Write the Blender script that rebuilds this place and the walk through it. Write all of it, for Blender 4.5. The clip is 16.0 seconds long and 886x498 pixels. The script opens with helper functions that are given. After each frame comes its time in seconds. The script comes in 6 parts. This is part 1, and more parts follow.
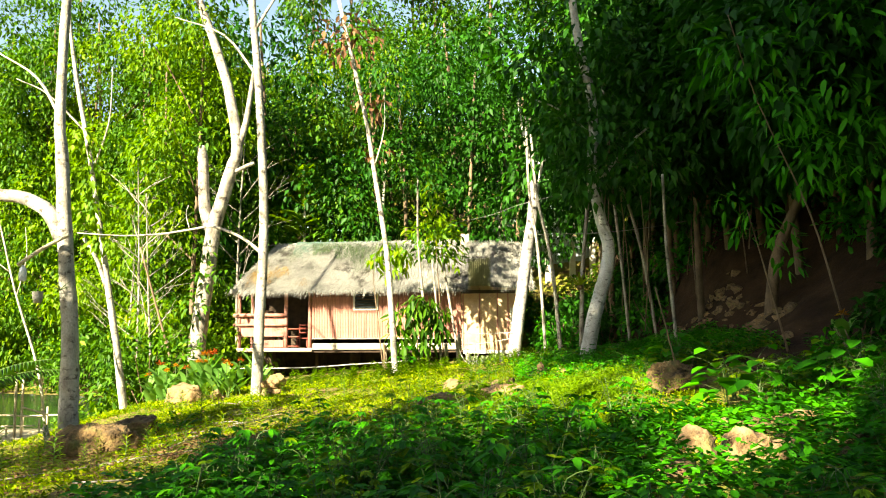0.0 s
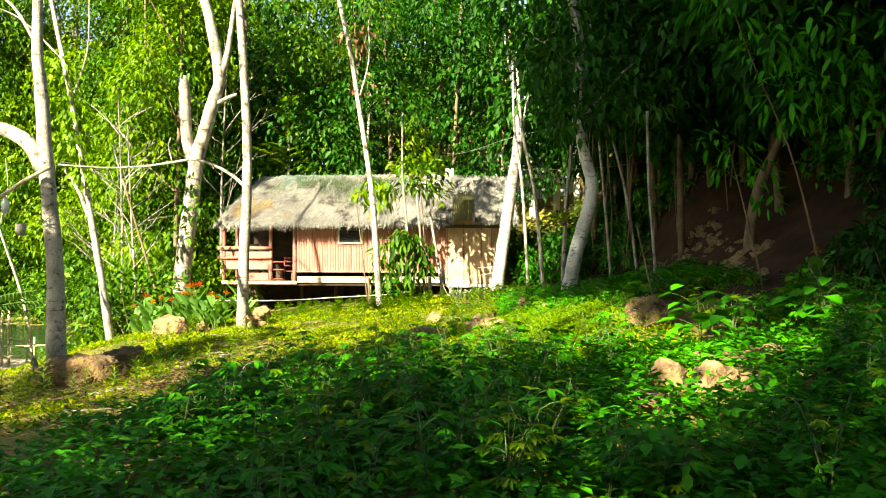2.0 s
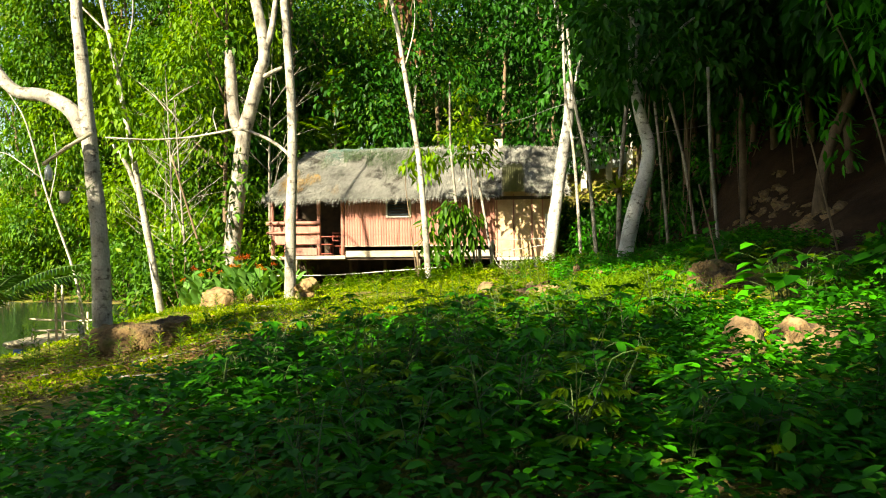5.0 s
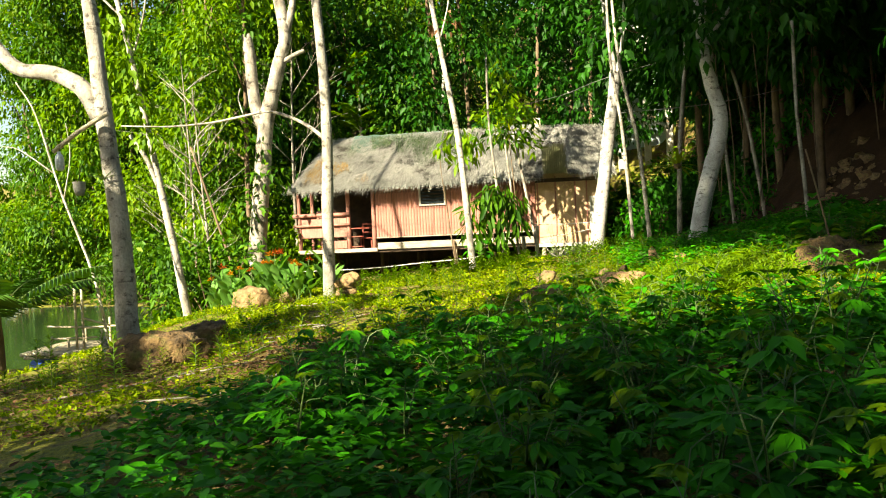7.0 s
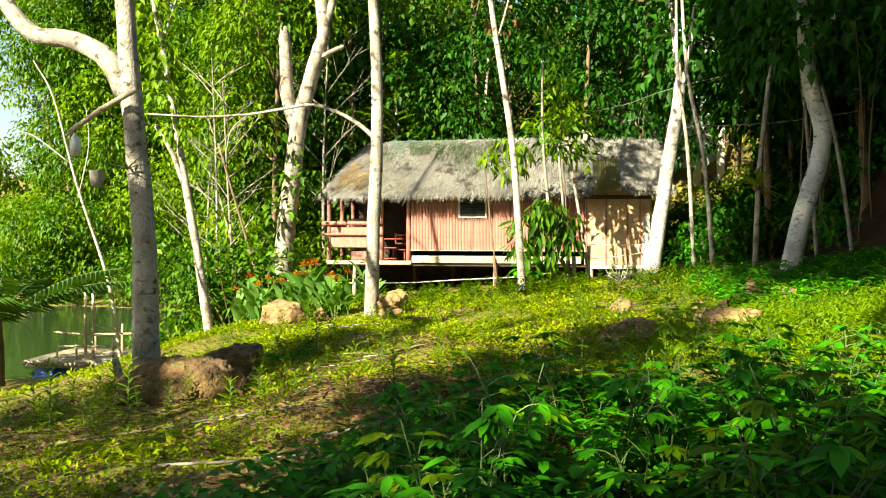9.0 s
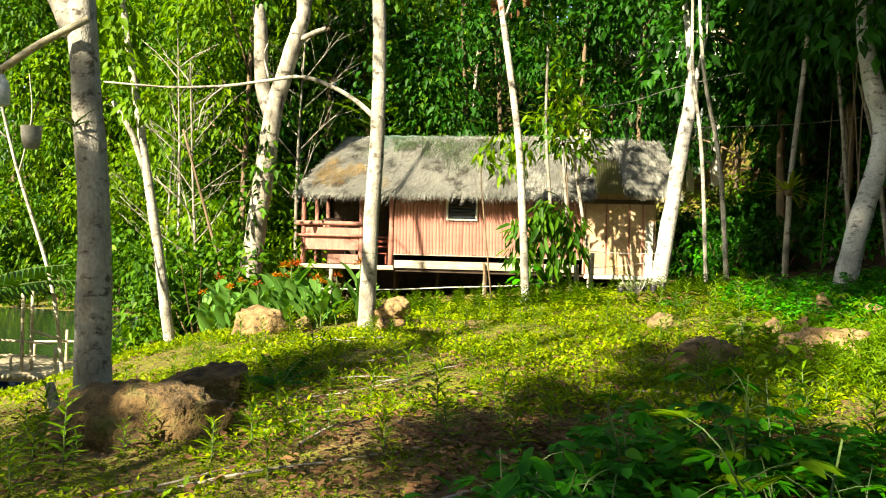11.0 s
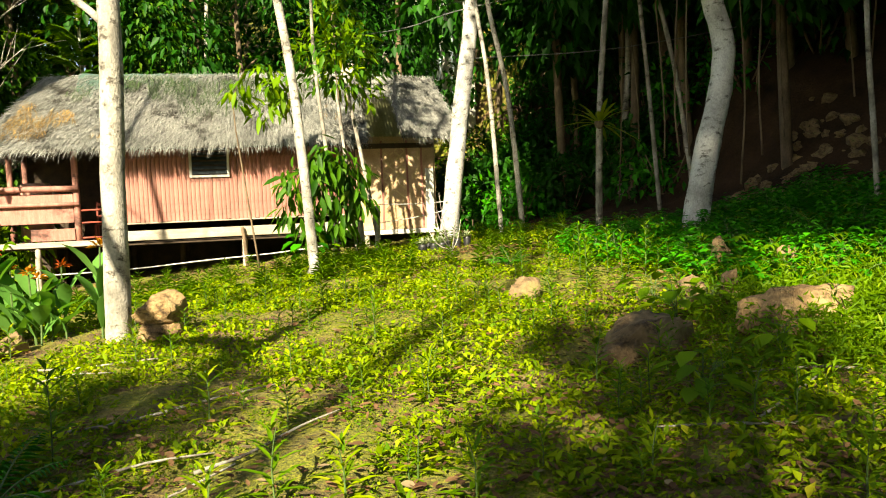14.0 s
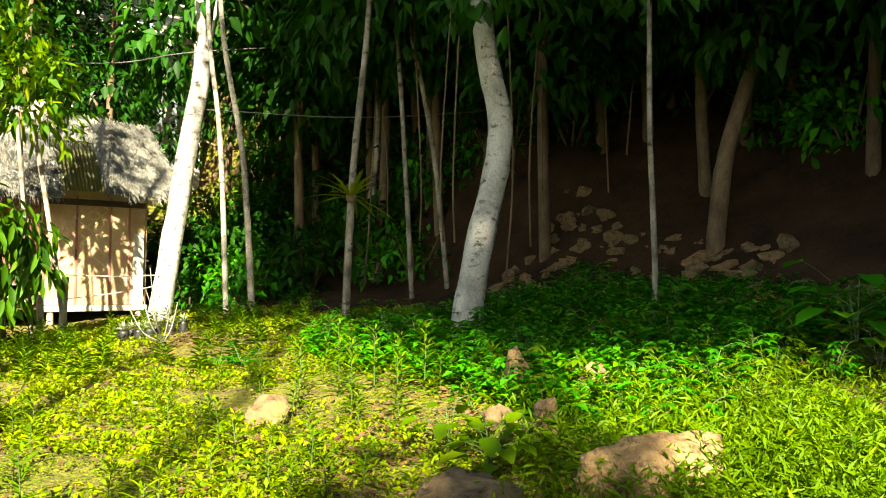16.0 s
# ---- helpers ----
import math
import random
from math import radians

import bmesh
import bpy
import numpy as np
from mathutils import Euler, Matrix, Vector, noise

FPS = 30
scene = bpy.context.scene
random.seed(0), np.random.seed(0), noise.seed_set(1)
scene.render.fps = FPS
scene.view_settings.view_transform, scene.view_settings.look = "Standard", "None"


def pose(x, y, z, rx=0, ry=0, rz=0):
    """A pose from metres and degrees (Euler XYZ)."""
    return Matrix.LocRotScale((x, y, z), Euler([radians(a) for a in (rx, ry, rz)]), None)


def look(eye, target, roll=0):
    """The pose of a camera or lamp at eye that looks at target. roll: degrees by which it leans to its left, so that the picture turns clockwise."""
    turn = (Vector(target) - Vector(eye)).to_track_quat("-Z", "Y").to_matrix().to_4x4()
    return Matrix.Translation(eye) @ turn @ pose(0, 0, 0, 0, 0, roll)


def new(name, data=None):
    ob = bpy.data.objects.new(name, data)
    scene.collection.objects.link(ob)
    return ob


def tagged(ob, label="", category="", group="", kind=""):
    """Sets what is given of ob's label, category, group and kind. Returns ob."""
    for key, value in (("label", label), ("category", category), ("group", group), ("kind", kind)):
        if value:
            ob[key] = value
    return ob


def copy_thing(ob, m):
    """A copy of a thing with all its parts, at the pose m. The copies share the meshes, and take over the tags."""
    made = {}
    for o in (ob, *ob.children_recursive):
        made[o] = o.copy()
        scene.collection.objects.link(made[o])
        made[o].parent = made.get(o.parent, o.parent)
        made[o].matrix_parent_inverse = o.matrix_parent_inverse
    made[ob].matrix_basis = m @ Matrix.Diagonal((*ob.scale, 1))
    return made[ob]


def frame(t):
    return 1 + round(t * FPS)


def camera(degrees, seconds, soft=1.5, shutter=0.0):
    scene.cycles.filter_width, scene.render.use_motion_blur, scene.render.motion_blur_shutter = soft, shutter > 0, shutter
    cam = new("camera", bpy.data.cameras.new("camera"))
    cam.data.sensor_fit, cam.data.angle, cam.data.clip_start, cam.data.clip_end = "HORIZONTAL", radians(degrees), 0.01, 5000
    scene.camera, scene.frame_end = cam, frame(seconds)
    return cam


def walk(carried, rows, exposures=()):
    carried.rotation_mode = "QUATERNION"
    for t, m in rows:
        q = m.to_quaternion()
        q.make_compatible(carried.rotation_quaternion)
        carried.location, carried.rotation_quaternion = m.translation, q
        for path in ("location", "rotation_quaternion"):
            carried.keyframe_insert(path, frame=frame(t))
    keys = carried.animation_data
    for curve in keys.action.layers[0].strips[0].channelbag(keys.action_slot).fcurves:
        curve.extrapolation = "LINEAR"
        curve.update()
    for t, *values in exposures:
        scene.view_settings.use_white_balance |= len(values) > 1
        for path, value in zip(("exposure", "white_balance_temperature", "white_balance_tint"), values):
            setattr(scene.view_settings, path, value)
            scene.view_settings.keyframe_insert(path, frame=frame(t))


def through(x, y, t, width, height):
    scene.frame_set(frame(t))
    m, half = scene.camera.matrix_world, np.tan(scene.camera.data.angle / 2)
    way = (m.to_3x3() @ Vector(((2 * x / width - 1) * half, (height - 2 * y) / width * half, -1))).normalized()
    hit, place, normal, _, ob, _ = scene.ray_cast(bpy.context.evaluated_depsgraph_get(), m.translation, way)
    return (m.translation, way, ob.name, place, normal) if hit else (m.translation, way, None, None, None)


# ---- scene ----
cam = camera(58.9, 16.0, soft=1.1)
PATH = [
    (0, (1.032, -0.422, 1.638), (0.903, 1.567, 1.809), -0.3),
    (0.5, (1.164, -0.447, 1.632), (1.055, 1.547, 1.756), 0.9),
    (1, (1.155, -0.448, 1.65), (1.134, 1.55, 1.721), 1.0),
    (1.5, (1.078, -0.482, 1.663), (1.055, 1.518, 1.703), 0.7),
    (2, (1.066, -0.526, 1.662), (0.974, 1.472, 1.664), 0.1),
    (2.5, (1.067, -0.531, 1.651), (0.94, 1.465, 1.635), -0.5),
    (3, (1.065, -0.529, 1.649), (0.901, 1.465, 1.632), -1.0),
    (3.2, (1.061, -0.517, 1.656), (0.882, 1.475, 1.642), -1.1),
    (5.3, (0.974, 0.086, 1.398), (0.739, 2.071, 1.331), -0.4),
    (5.5, (0.915, 0.158, 1.408), (0.57, 2.126, 1.327), -1.2),
    (6, (0.7, 0.496, 1.383), (0.262, 2.446, 1.314), -2.7),
    (6.5, (0.404, 0.976, 1.365), (0.015, 2.937, 1.312), -2.3),
    (7, (0.089, 1.486, 1.336), (-0.166, 3.468, 1.265), -2.6),
    (7.5, (-0.26, 1.803, 1.363), (-0.285, 3.803, 1.355), -2.2),
    (8, (-0.506, 2.295, 1.424), (-0.572, 4.294, 1.404), 0.5),
    (8.5, (-0.713, 2.754, 1.415), (-0.946, 4.739, 1.344), 0.2),
    (8.7, (-0.794, 2.899, 1.407), (-1.07, 4.879, 1.349), -0.2),
    (10.8, (-1.906, 4.843, 1.228), (-2.169, 6.826, 1.225), 1.7),
    (11, (-1.954, 5.004, 1.228), (-2.136, 6.996, 1.213), 1.5),
    (11.5, (-2.161, 5.553, 1.221), (-2.123, 7.552, 1.165), 1.6),
    (12, (-2.485, 6.128, 1.216), (-2.504, 8.126, 1.133), 0.7),
    (12.5, (-2.676, 6.537, 1.201), (-2.685, 8.534, 1.087), -2.0),
    (13, (-2.831, 7.114, 1.233), (-2.843, 9.111, 1.111), -2.9),
    (13.5, (-2.922, 7.656, 1.265), (-2.658, 9.635, 1.158), -3.1),
    (14, (-2.926, 8.141, 1.272), (-2.42, 10.071, 1.133), -2.2),
    (14.5, (-2.938, 8.72, 1.255), (-2.279, 10.606, 1.142), -2.4),
    (15, (-2.779, 9.232, 1.231), (-1.87, 11.005, 1.054), -3.9),
    (15.5, (-2.542, 9.694, 1.363), (-1.439, 11.356, 1.219), -1.7),
    (15.9, (-2.441, 10.113, 1.408), (-1.273, 11.737, 1.39), 0.5),
    (16, (-2.4, 10.231, 1.415), (-1.251, 11.868, 1.453), 1.1),
]
walk(cam, [(t, look(eye, target, roll)) for t, eye, target, roll in PATH],
     [(0.0, 2.65, 8200, 3), (3.2, 2.4, 8200, 3), (5.3, 2.08, 8000, 3), (8.0, 2.12, 8000, 3), (10.8, 2.05, 8000, 3), (13.0, 2.02, 8000, 3), (14.0, 1.92, 8000, 3), (15.2, 1.84, 8000, 3), (16.0, 2.4, 8200, 3)])

# ---- world, sun, exposure ----
SUN_WAY = Vector((0.50, 0.80, -0.60)).normalized()
world = bpy.data.worlds.new("sky")
scene.world = world
world.use_nodes = True
wn = world.node_tree.nodes
sky = wn.new("ShaderNodeTexSky")
sky.sky_type = "NISHITA"
sky.sun_disc = False
sky.sun_elevation = radians(32.5)
sky.sun_rotation = radians(212)
wn["Background"].inputs["Strength"].default_value = 0.056
world.node_tree.links.new(sky.outputs[0], wn["Background"].inputs["Color"])
sun_data = bpy.data.lights.new("sun", "SUN")
sun_data.energy, sun_data.angle, sun_data.color = 5.0, radians(0.6), (1.0, 0.94, 0.80)
sun = new("sun", sun_data)
sun.matrix_world = look((-20, -32, 26), Vector((-20, -32, 26)) + SUN_WAY)


# ---- materials ----
def nodes_of(name):
    m = bpy.data.materials.new(name)
    m.use_nodes = True
    return m, m.node_tree.nodes, m.node_tree.links, m.node_tree.nodes["Principled BSDF"]


def ramp(n, l, source, stops):
    r = n.new("ShaderNodeValToRGB")
    while len(r.color_ramp.elements) < len(stops):
        r.color_ramp.elements.new(0.5)
    for e, (p, c) in zip(r.color_ramp.elements, stops):
        e.position, e.color = p, (*c, 1)
    l.new(source, r.inputs[0])
    return r.outputs[0]


def noise_tex(n, l, scale, detail=4, stretch=None, rough=0.6):
    t = n.new("ShaderNodeTexNoise")
    t.inputs["Scale"].default_value, t.inputs["Detail"].default_value, t.inputs["Roughness"].default_value = scale, detail, rough
    c = n.new("ShaderNodeTexCoord")
    if stretch:
        m = n.new("ShaderNodeMapping")
        m.inputs["Scale"].default_value = stretch
        l.new(c.outputs["Object"], m.inputs[0])
        l.new(m.outputs[0], t.inputs["Vector"])
    else:
        l.new(c.outputs["Object"], t.inputs["Vector"])
    return t.outputs["Fac"]


def mix(n, l, kind, fac, a, b):
    m = n.new("ShaderNodeMix")
    m.data_type, m.blend_type = "RGBA", kind
    if isinstance(fac, float):
        m.inputs["Factor"].default_value = fac
    else:
        l.new(fac, m.inputs["Factor"])
    for s, v in ((m.inputs["A"], a), (m.inputs["B"], b)):
        if isinstance(v, tuple):
            s.default_value = (*v, 1)
        else:
            l.new(v, s)
    return m.outputs["Result"]


def bump(n, l, p, height, strength, distance):
    b = n.new("ShaderNodeBump")
    b.inputs["Strength"].default_value, b.inputs["Distance"].default_value = strength, distance
    l.new(height, b.inputs["Height"])
    l.new(b.outputs[0], p.inputs["Normal"])


def grainy(name, dark, light, scale=6.0, fine=40.0, rough=0.85, relief=0.01, stretch=None, third=None, island=False, spots=0.0):
    """A rough surface with stains at a large scale and grain at a small one."""
    m, n, l, p = nodes_of(name)
    big, small = noise_tex(n, l, scale, 5, stretch), noise_tex(n, l, fine, 4, stretch)
    stops = [(0.32, dark), (0.68, light)] if third is None else [(0.30, dark), (0.52, light), (0.72, third)]
    col = ramp(n, l, big, stops)
    grain = ramp(n, l, small, [(0.3, (0.62, 0.62, 0.62)), (0.7, (1.0, 1.0, 1.0))])
    obj = n.new("ShaderNodeObjectInfo")
    vary = ramp(n, l, obj.outputs["Random"], [(0.0, (0.78, 0.78, 0.78)), (1.0, (1.0, 1.0, 1.0))])
    col = mix(n, l, "MULTIPLY", 1.0, mix(n, l, "MULTIPLY", 1.0, col, grain), vary)
    if island:
        geo = n.new("ShaderNodeNewGeometry")
        col = mix(n, l, "MULTIPLY", 1.0, col, ramp(n, l, geo.outputs["Random Per Island"], [(0.0, (0.45, 0.44, 0.42)), (0.5, (0.85, 0.85, 0.84)), (1.0, (1.1, 1.08, 1.04))]))
    if spots:
        flecks = noise_tex(n, l, spots, 6, (1, 1, 1.6), 0.7)
        col = mix(n, l, "MULTIPLY", 1.0, col, ramp(n, l, flecks, [(0.36, (0.22, 0.20, 0.18)), (0.46, (1.0, 1.0, 1.0))]))
    l.new(col, p.inputs["Base Color"])
    p.inputs["Roughness"].default_value = rough
    bump(n, l, p, small, 0.7, relief)
    return m


def leafy(name, dark, light, yellow, rough=0.42, through=0.35):
    """A leaf: each one has its own green, and lets some light through."""
    m, n, l, p = nodes_of(name)
    geo = n.new("ShaderNodeNewGeometry")
    col = ramp(n, l, geo.outputs["Random Per Island"], [(0.0, dark), (0.55, light), (0.93, light), (1.0, yellow)])
    patch = ramp(n, l, noise_tex(n, l, 1.3, 2), [(0.35, (0.6, 0.66, 0.6)), (0.65, (1.0, 1.0, 1.0))])
    obj = n.new("ShaderNodeObjectInfo")
    vary = ramp(n, l, obj.outputs["Random"], [(0.0, (0.7, 0.8, 0.75)), (1.0, (1.0, 1.0, 1.0))])
    col = mix(n, l, "MULTIPLY", 1.0, mix(n, l, "MULTIPLY", 1.0, col, patch), vary)
    l.new(col, p.inputs["Base Color"])
    p.inputs["Roughness"].default_value = rough + 0.1
    p.inputs["Specular IOR Level"].default_value = 0.18
    tr = n.new("ShaderNodeBsdfTranslucent")
    l.new(mix(n, l, "MULTIPLY", 1.0, col, (1.0, 1.0, 0.35)), tr.inputs["Color"])
    ms = n.new("ShaderNodeMixShader")
    ms.inputs[0].default_value = through
    l.new(p.outputs[0], ms.inputs[1])
    l.new(tr.outputs[0], ms.inputs[2])
    l.new(ms.outputs[0], n["Material Output"].inputs["Surface"])
    return m


def soil_material():
    m, n, l, p = nodes_of("soil")
    big, mid, small = noise_tex(n, l, 0.45, 5), noise_tex(n, l, 3.2, 6), noise_tex(n, l, 24.0, 6)
    earth = ramp(n, l, mid, [(0.30, (0.08, 0.042, 0.020)), (0.5, (0.24, 0.14, 0.06)), (0.70, (0.42, 0.28, 0.13))])
    moss = ramp(n, l, small, [(0.3, (0.08, 0.10, 0.005)), (0.7, (0.34, 0.32, 0.02))])
    cover = ramp(n, l, mix(n, l, "MIX", 0.55, big, mid), [(0.42, (0.0, 0.0, 0.0)), (0.53, (1.0, 1.0, 1.0))])
    col = mix(n, l, "MIX", cover, earth, moss)
    grain = ramp(n, l, noise_tex(n, l, 60.0, 5), [(0.3, (0.55, 0.55, 0.55)), (0.7, (1.0, 1.0, 1.0))])
    l.new(mix(n, l, "MULTIPLY", 1.0, col, grain), p.inputs["Base Color"])
    p.inputs["Roughness"].default_value = 0.95
    bump(n, l, p, small, 1.0, 0.07)
    return m


def water_material():
    m, n, l, p = nodes_of("lake_water")
    p.inputs["Base Color"].default_value = (0.018, 0.035, 0.014, 1)
    p.inputs["Roughness"].default_value = 0.066
    p.inputs["IOR"].default_value = 1.33
    bump(n, l, p, noise_tex(n, l, 2.2, 3, (1.0, 2.5, 1.0)), 0.12, 0.05)
    return m


def glass_material():
    m, n, l, p = nodes_of("louvre_glass")
    p.inputs["Base Color"].default_value = (0.035, 0.045, 0.05, 1)
    p.inputs["Roughness"].default_value = 0.12
    p.inputs["Specular IOR Level"].default_value = 0.7
    return m


def shaded_earth_material():
    """Brown forest earth, coloured darker to carry the deep shade of the wood."""
    m, n, l, p = nodes_of("shaded_earth")
    big, small = noise_tex(n, l, 1.6, 5), noise_tex(n, l, 28.0, 6)
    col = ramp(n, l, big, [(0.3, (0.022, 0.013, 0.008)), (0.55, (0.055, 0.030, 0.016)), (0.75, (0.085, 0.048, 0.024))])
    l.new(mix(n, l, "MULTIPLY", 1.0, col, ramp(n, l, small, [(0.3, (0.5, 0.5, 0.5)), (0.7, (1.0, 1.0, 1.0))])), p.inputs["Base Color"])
    p.inputs["Roughness"].default_value = 0.95
    p.inputs["Specular IOR Level"].default_value = 0.15
    bump(n, l, p, small, 0.9, 0.04)
    return m


SHADED_EARTH = shaded_earth_material()
SOIL, WATER, GLASS = soil_material(), water_material(), glass_material()
PALE_BARK = grainy("pale_bark", (0.20, 0.18, 0.15), (0.50, 0.46, 0.40), 4.0, 45.0, 0.9, 0.02, (1, 1, 0.6), (0.66, 0.63, 0.58), False, 7.0)
GREY_BARK = grainy("grey_bark", (0.06, 0.05, 0.04), (0.36, 0.32, 0.27), 4.0, 45.0, 0.92, 0.015, (1, 1, 0.5), (0.62, 0.58, 0.52), False, 4.0)
BROWN_BARK = grainy("brown_bark", (0.09, 0.06, 0.035), (0.26, 0.18, 0.11), 5.0, 50.0, 0.92, 0.012, (1, 1, 0.4))
THATCH = grainy("thatch", (0.22, 0.225, 0.21), (0.46, 0.46, 0.44), 1.1, 30.0, 0.95, 0.01, None, (0.56, 0.55, 0.52), True, 1.3)
MOSS = grainy("roof_moss", (0.03, 0.07, 0.02), (0.09, 0.16, 0.05), 3.0, 30.0, 0.95, 0.01, None, (0.16, 0.22, 0.12), True)
STRAW = grainy("ochre_straw", (0.34, 0.20, 0.06), (0.62, 0.42, 0.16), 3.0, 30.0, 0.95, 0.01, None, None, True)
THATCH_BASE = grainy("thatch_underside", (0.06, 0.045, 0.03), (0.16, 0.12, 0.08), 4.0, 30.0, 0.95)
BAMBOO = grainy("weathered_bamboo_board", (0.33, 0.125, 0.095), (0.57, 0.255, 0.205), 2.2, 34.0, 0.75, 0.004, (4, 4, 0.6), None, False, 0.9)
MATTING = grainy("bamboo_matting", (0.50, 0.32, 0.19), (0.68, 0.48, 0.32), 3.0, 60.0, 0.75, 0.004)
MAT_LIGHT = grainy("pale_bamboo_strip", (0.58, 0.40, 0.20), (0.74, 0.56, 0.33), 5.0, 60.0, 0.7, 0.003)
PALE_WOOD = grainy("bleached_timber", (0.36, 0.29, 0.22), (0.62, 0.54, 0.44), 3.0, 40.0, 0.85, 0.006, (0.5, 3, 3))
WHITE_WOOD = grainy("whitewashed_timber", (0.58, 0.55, 0.50), (0.80, 0.78, 0.74), 4.0, 50.0, 0.8, 0.004)
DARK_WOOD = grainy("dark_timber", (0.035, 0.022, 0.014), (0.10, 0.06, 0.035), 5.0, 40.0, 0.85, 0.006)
RED_WOOD = grainy("red_painted_wood", (0.22, 0.035, 0.02), (0.38, 0.07, 0.04), 4.0, 40.0, 0.6, 0.003)
ROCK = grainy("ochre_rock", (0.15, 0.085, 0.035), (0.38, 0.24, 0.11), 4.0, 18.0, 0.92, 0.06, None, (0.42, 0.29, 0.15), False, 5.0)
DARK_ROCK = grainy("brown_rock", (0.10, 0.06, 0.028), (0.28, 0.18, 0.09), 3.0, 16.0, 0.92, 0.05, None, (0.24, 0.22, 0.07), False, 4.0)
MOSSY_ROCK = grainy("mossy_brown_rock", (0.045, 0.028, 0.012), (0.19, 0.115, 0.045), 5.0, 22.0, 0.95, 0.09, None, (0.15, 0.15, 0.035), False, 3.0)
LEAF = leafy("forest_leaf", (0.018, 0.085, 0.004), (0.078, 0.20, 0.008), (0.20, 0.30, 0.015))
# darker copy of the forest leaf, mostly to put the wood's shade into colour
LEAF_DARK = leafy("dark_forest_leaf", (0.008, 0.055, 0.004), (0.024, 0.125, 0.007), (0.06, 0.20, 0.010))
LEAF_LIME = leafy("lime_leaf", (0.08, 0.19, 0.003), (0.19, 0.33, 0.008), (0.32, 0.38, 0.015), 0.45, 0.45)
WEED = leafy("weed_leaf", (0.014, 0.13, 0.004), (0.05, 0.32, 0.008), (0.16, 0.42, 0.010), 0.45, 0.35)
GRASS = leafy("low_herb_leaf", (0.09, 0.21, 0.003), (0.34, 0.43, 0.008), (0.54, 0.48, 0.03), 0.6, 0.42)
STEM = grainy("green_stem", (0.05, 0.10, 0.02), (0.12, 0.20, 0.05), 8.0, 40.0, 0.6, 0.002)
DRY = leafy("dry_leaf", (0.09, 0.035, 0.022), (0.24, 0.115, 0.06), (0.42, 0.29, 0.18), 0.8, 0.15)

PLASTIC = grainy("yellowed_plastic", (0.32, 0.34, 0.16), (0.45, 0.46, 0.26), 3.0, 30.0, 0.35, 0.002)
NET = grainy("green_net", (0.05, 0.13, 0.10), (0.14, 0.24, 0.19), 8.0, 120.0, 0.7, 0.004)
WHITE_BARK = grainy("white_bark", (0.34, 0.32, 0.30), (0.62, 0.60, 0.57), 3.5, 50.0, 0.9, 0.015, (1, 1, 0.7), (0.76, 0.75, 0.73), False, 6.0)


# ---- mesh building ----
def mesh_object(name, verts, faces, material, parent=None, label="", smooth=False):
    me = bpy.data.meshes.new(name)
    me.from_pydata([tuple(v) for v in verts], [], faces)
    me.materials.append(material)
    if smooth:
        me.shade_smooth()
    me.update()
    ob = new(name, me)
    ob.parent = parent
    return tagged(ob, label)


def part(name, bm, material, parent, label="", smooth=False):
    """Links a bmesh as one mesh object under a thing or under a part."""
    me = bpy.data.meshes.new(name)
    bm.to_mesh(me)
    bm.free()
    me.materials.append(material)
    if smooth:
        me.shade_smooth()
    ob = new(name, me)
    ob.parent = parent
    return tagged(ob, label)


def thing(name, label, category, place=(0, 0, 0), group="", kind="", turn=0):
    ob = new(name)
    ob.matrix_world = pose(*place, 0, 0, turn)
    ob.empty_display_size = 0.1
    return tagged(ob, label, category, group, kind)


def box(bm, x0, x1, y0, y1, z0, z1, m=None):
    vs = [bm.verts.new(Vector((x, y, z)) if m is None else m @ Vector((x, y, z))) for x in (x0, x1) for y in (y0, y1) for z in (z0, z1)]
    for f in ((0, 1, 3, 2), (4, 6, 7, 5), (0, 4, 5, 1), (2, 3, 7, 6), (0, 2, 6, 4), (1, 5, 7, 3)):
        bm.faces.new([vs[i] for i in f])


def soft_box(x0, x1, y0, y1, z0, z1, edge=0.008):
    bm = bmesh.new()
    box(bm, x0, x1, y0, y1, z0, z1)
    bmesh.ops.bevel(bm, geom=bm.edges[:], offset=edge, segments=1, affect="EDGES")
    return bm


def curve_through(points, steps):
    """A smooth line through the points."""
    ps = [Vector(p) for p in points]
    ps = [2 * ps[0] - ps[1]] + ps + [2 * ps[-1] - ps[-2]]
    out = []
    for i in range(1, len(ps) - 2):
        a, b, c, d = ps[i - 1:i + 3]
        for k in range(steps):
            t = k / steps
            out.append(0.5 * (2 * b + (c - a) * t + (2 * a - 5 * b + 4 * c - d) * t * t + (3 * b - a - 3 * c + d) * t ** 3))
    return out + [ps[-2]]


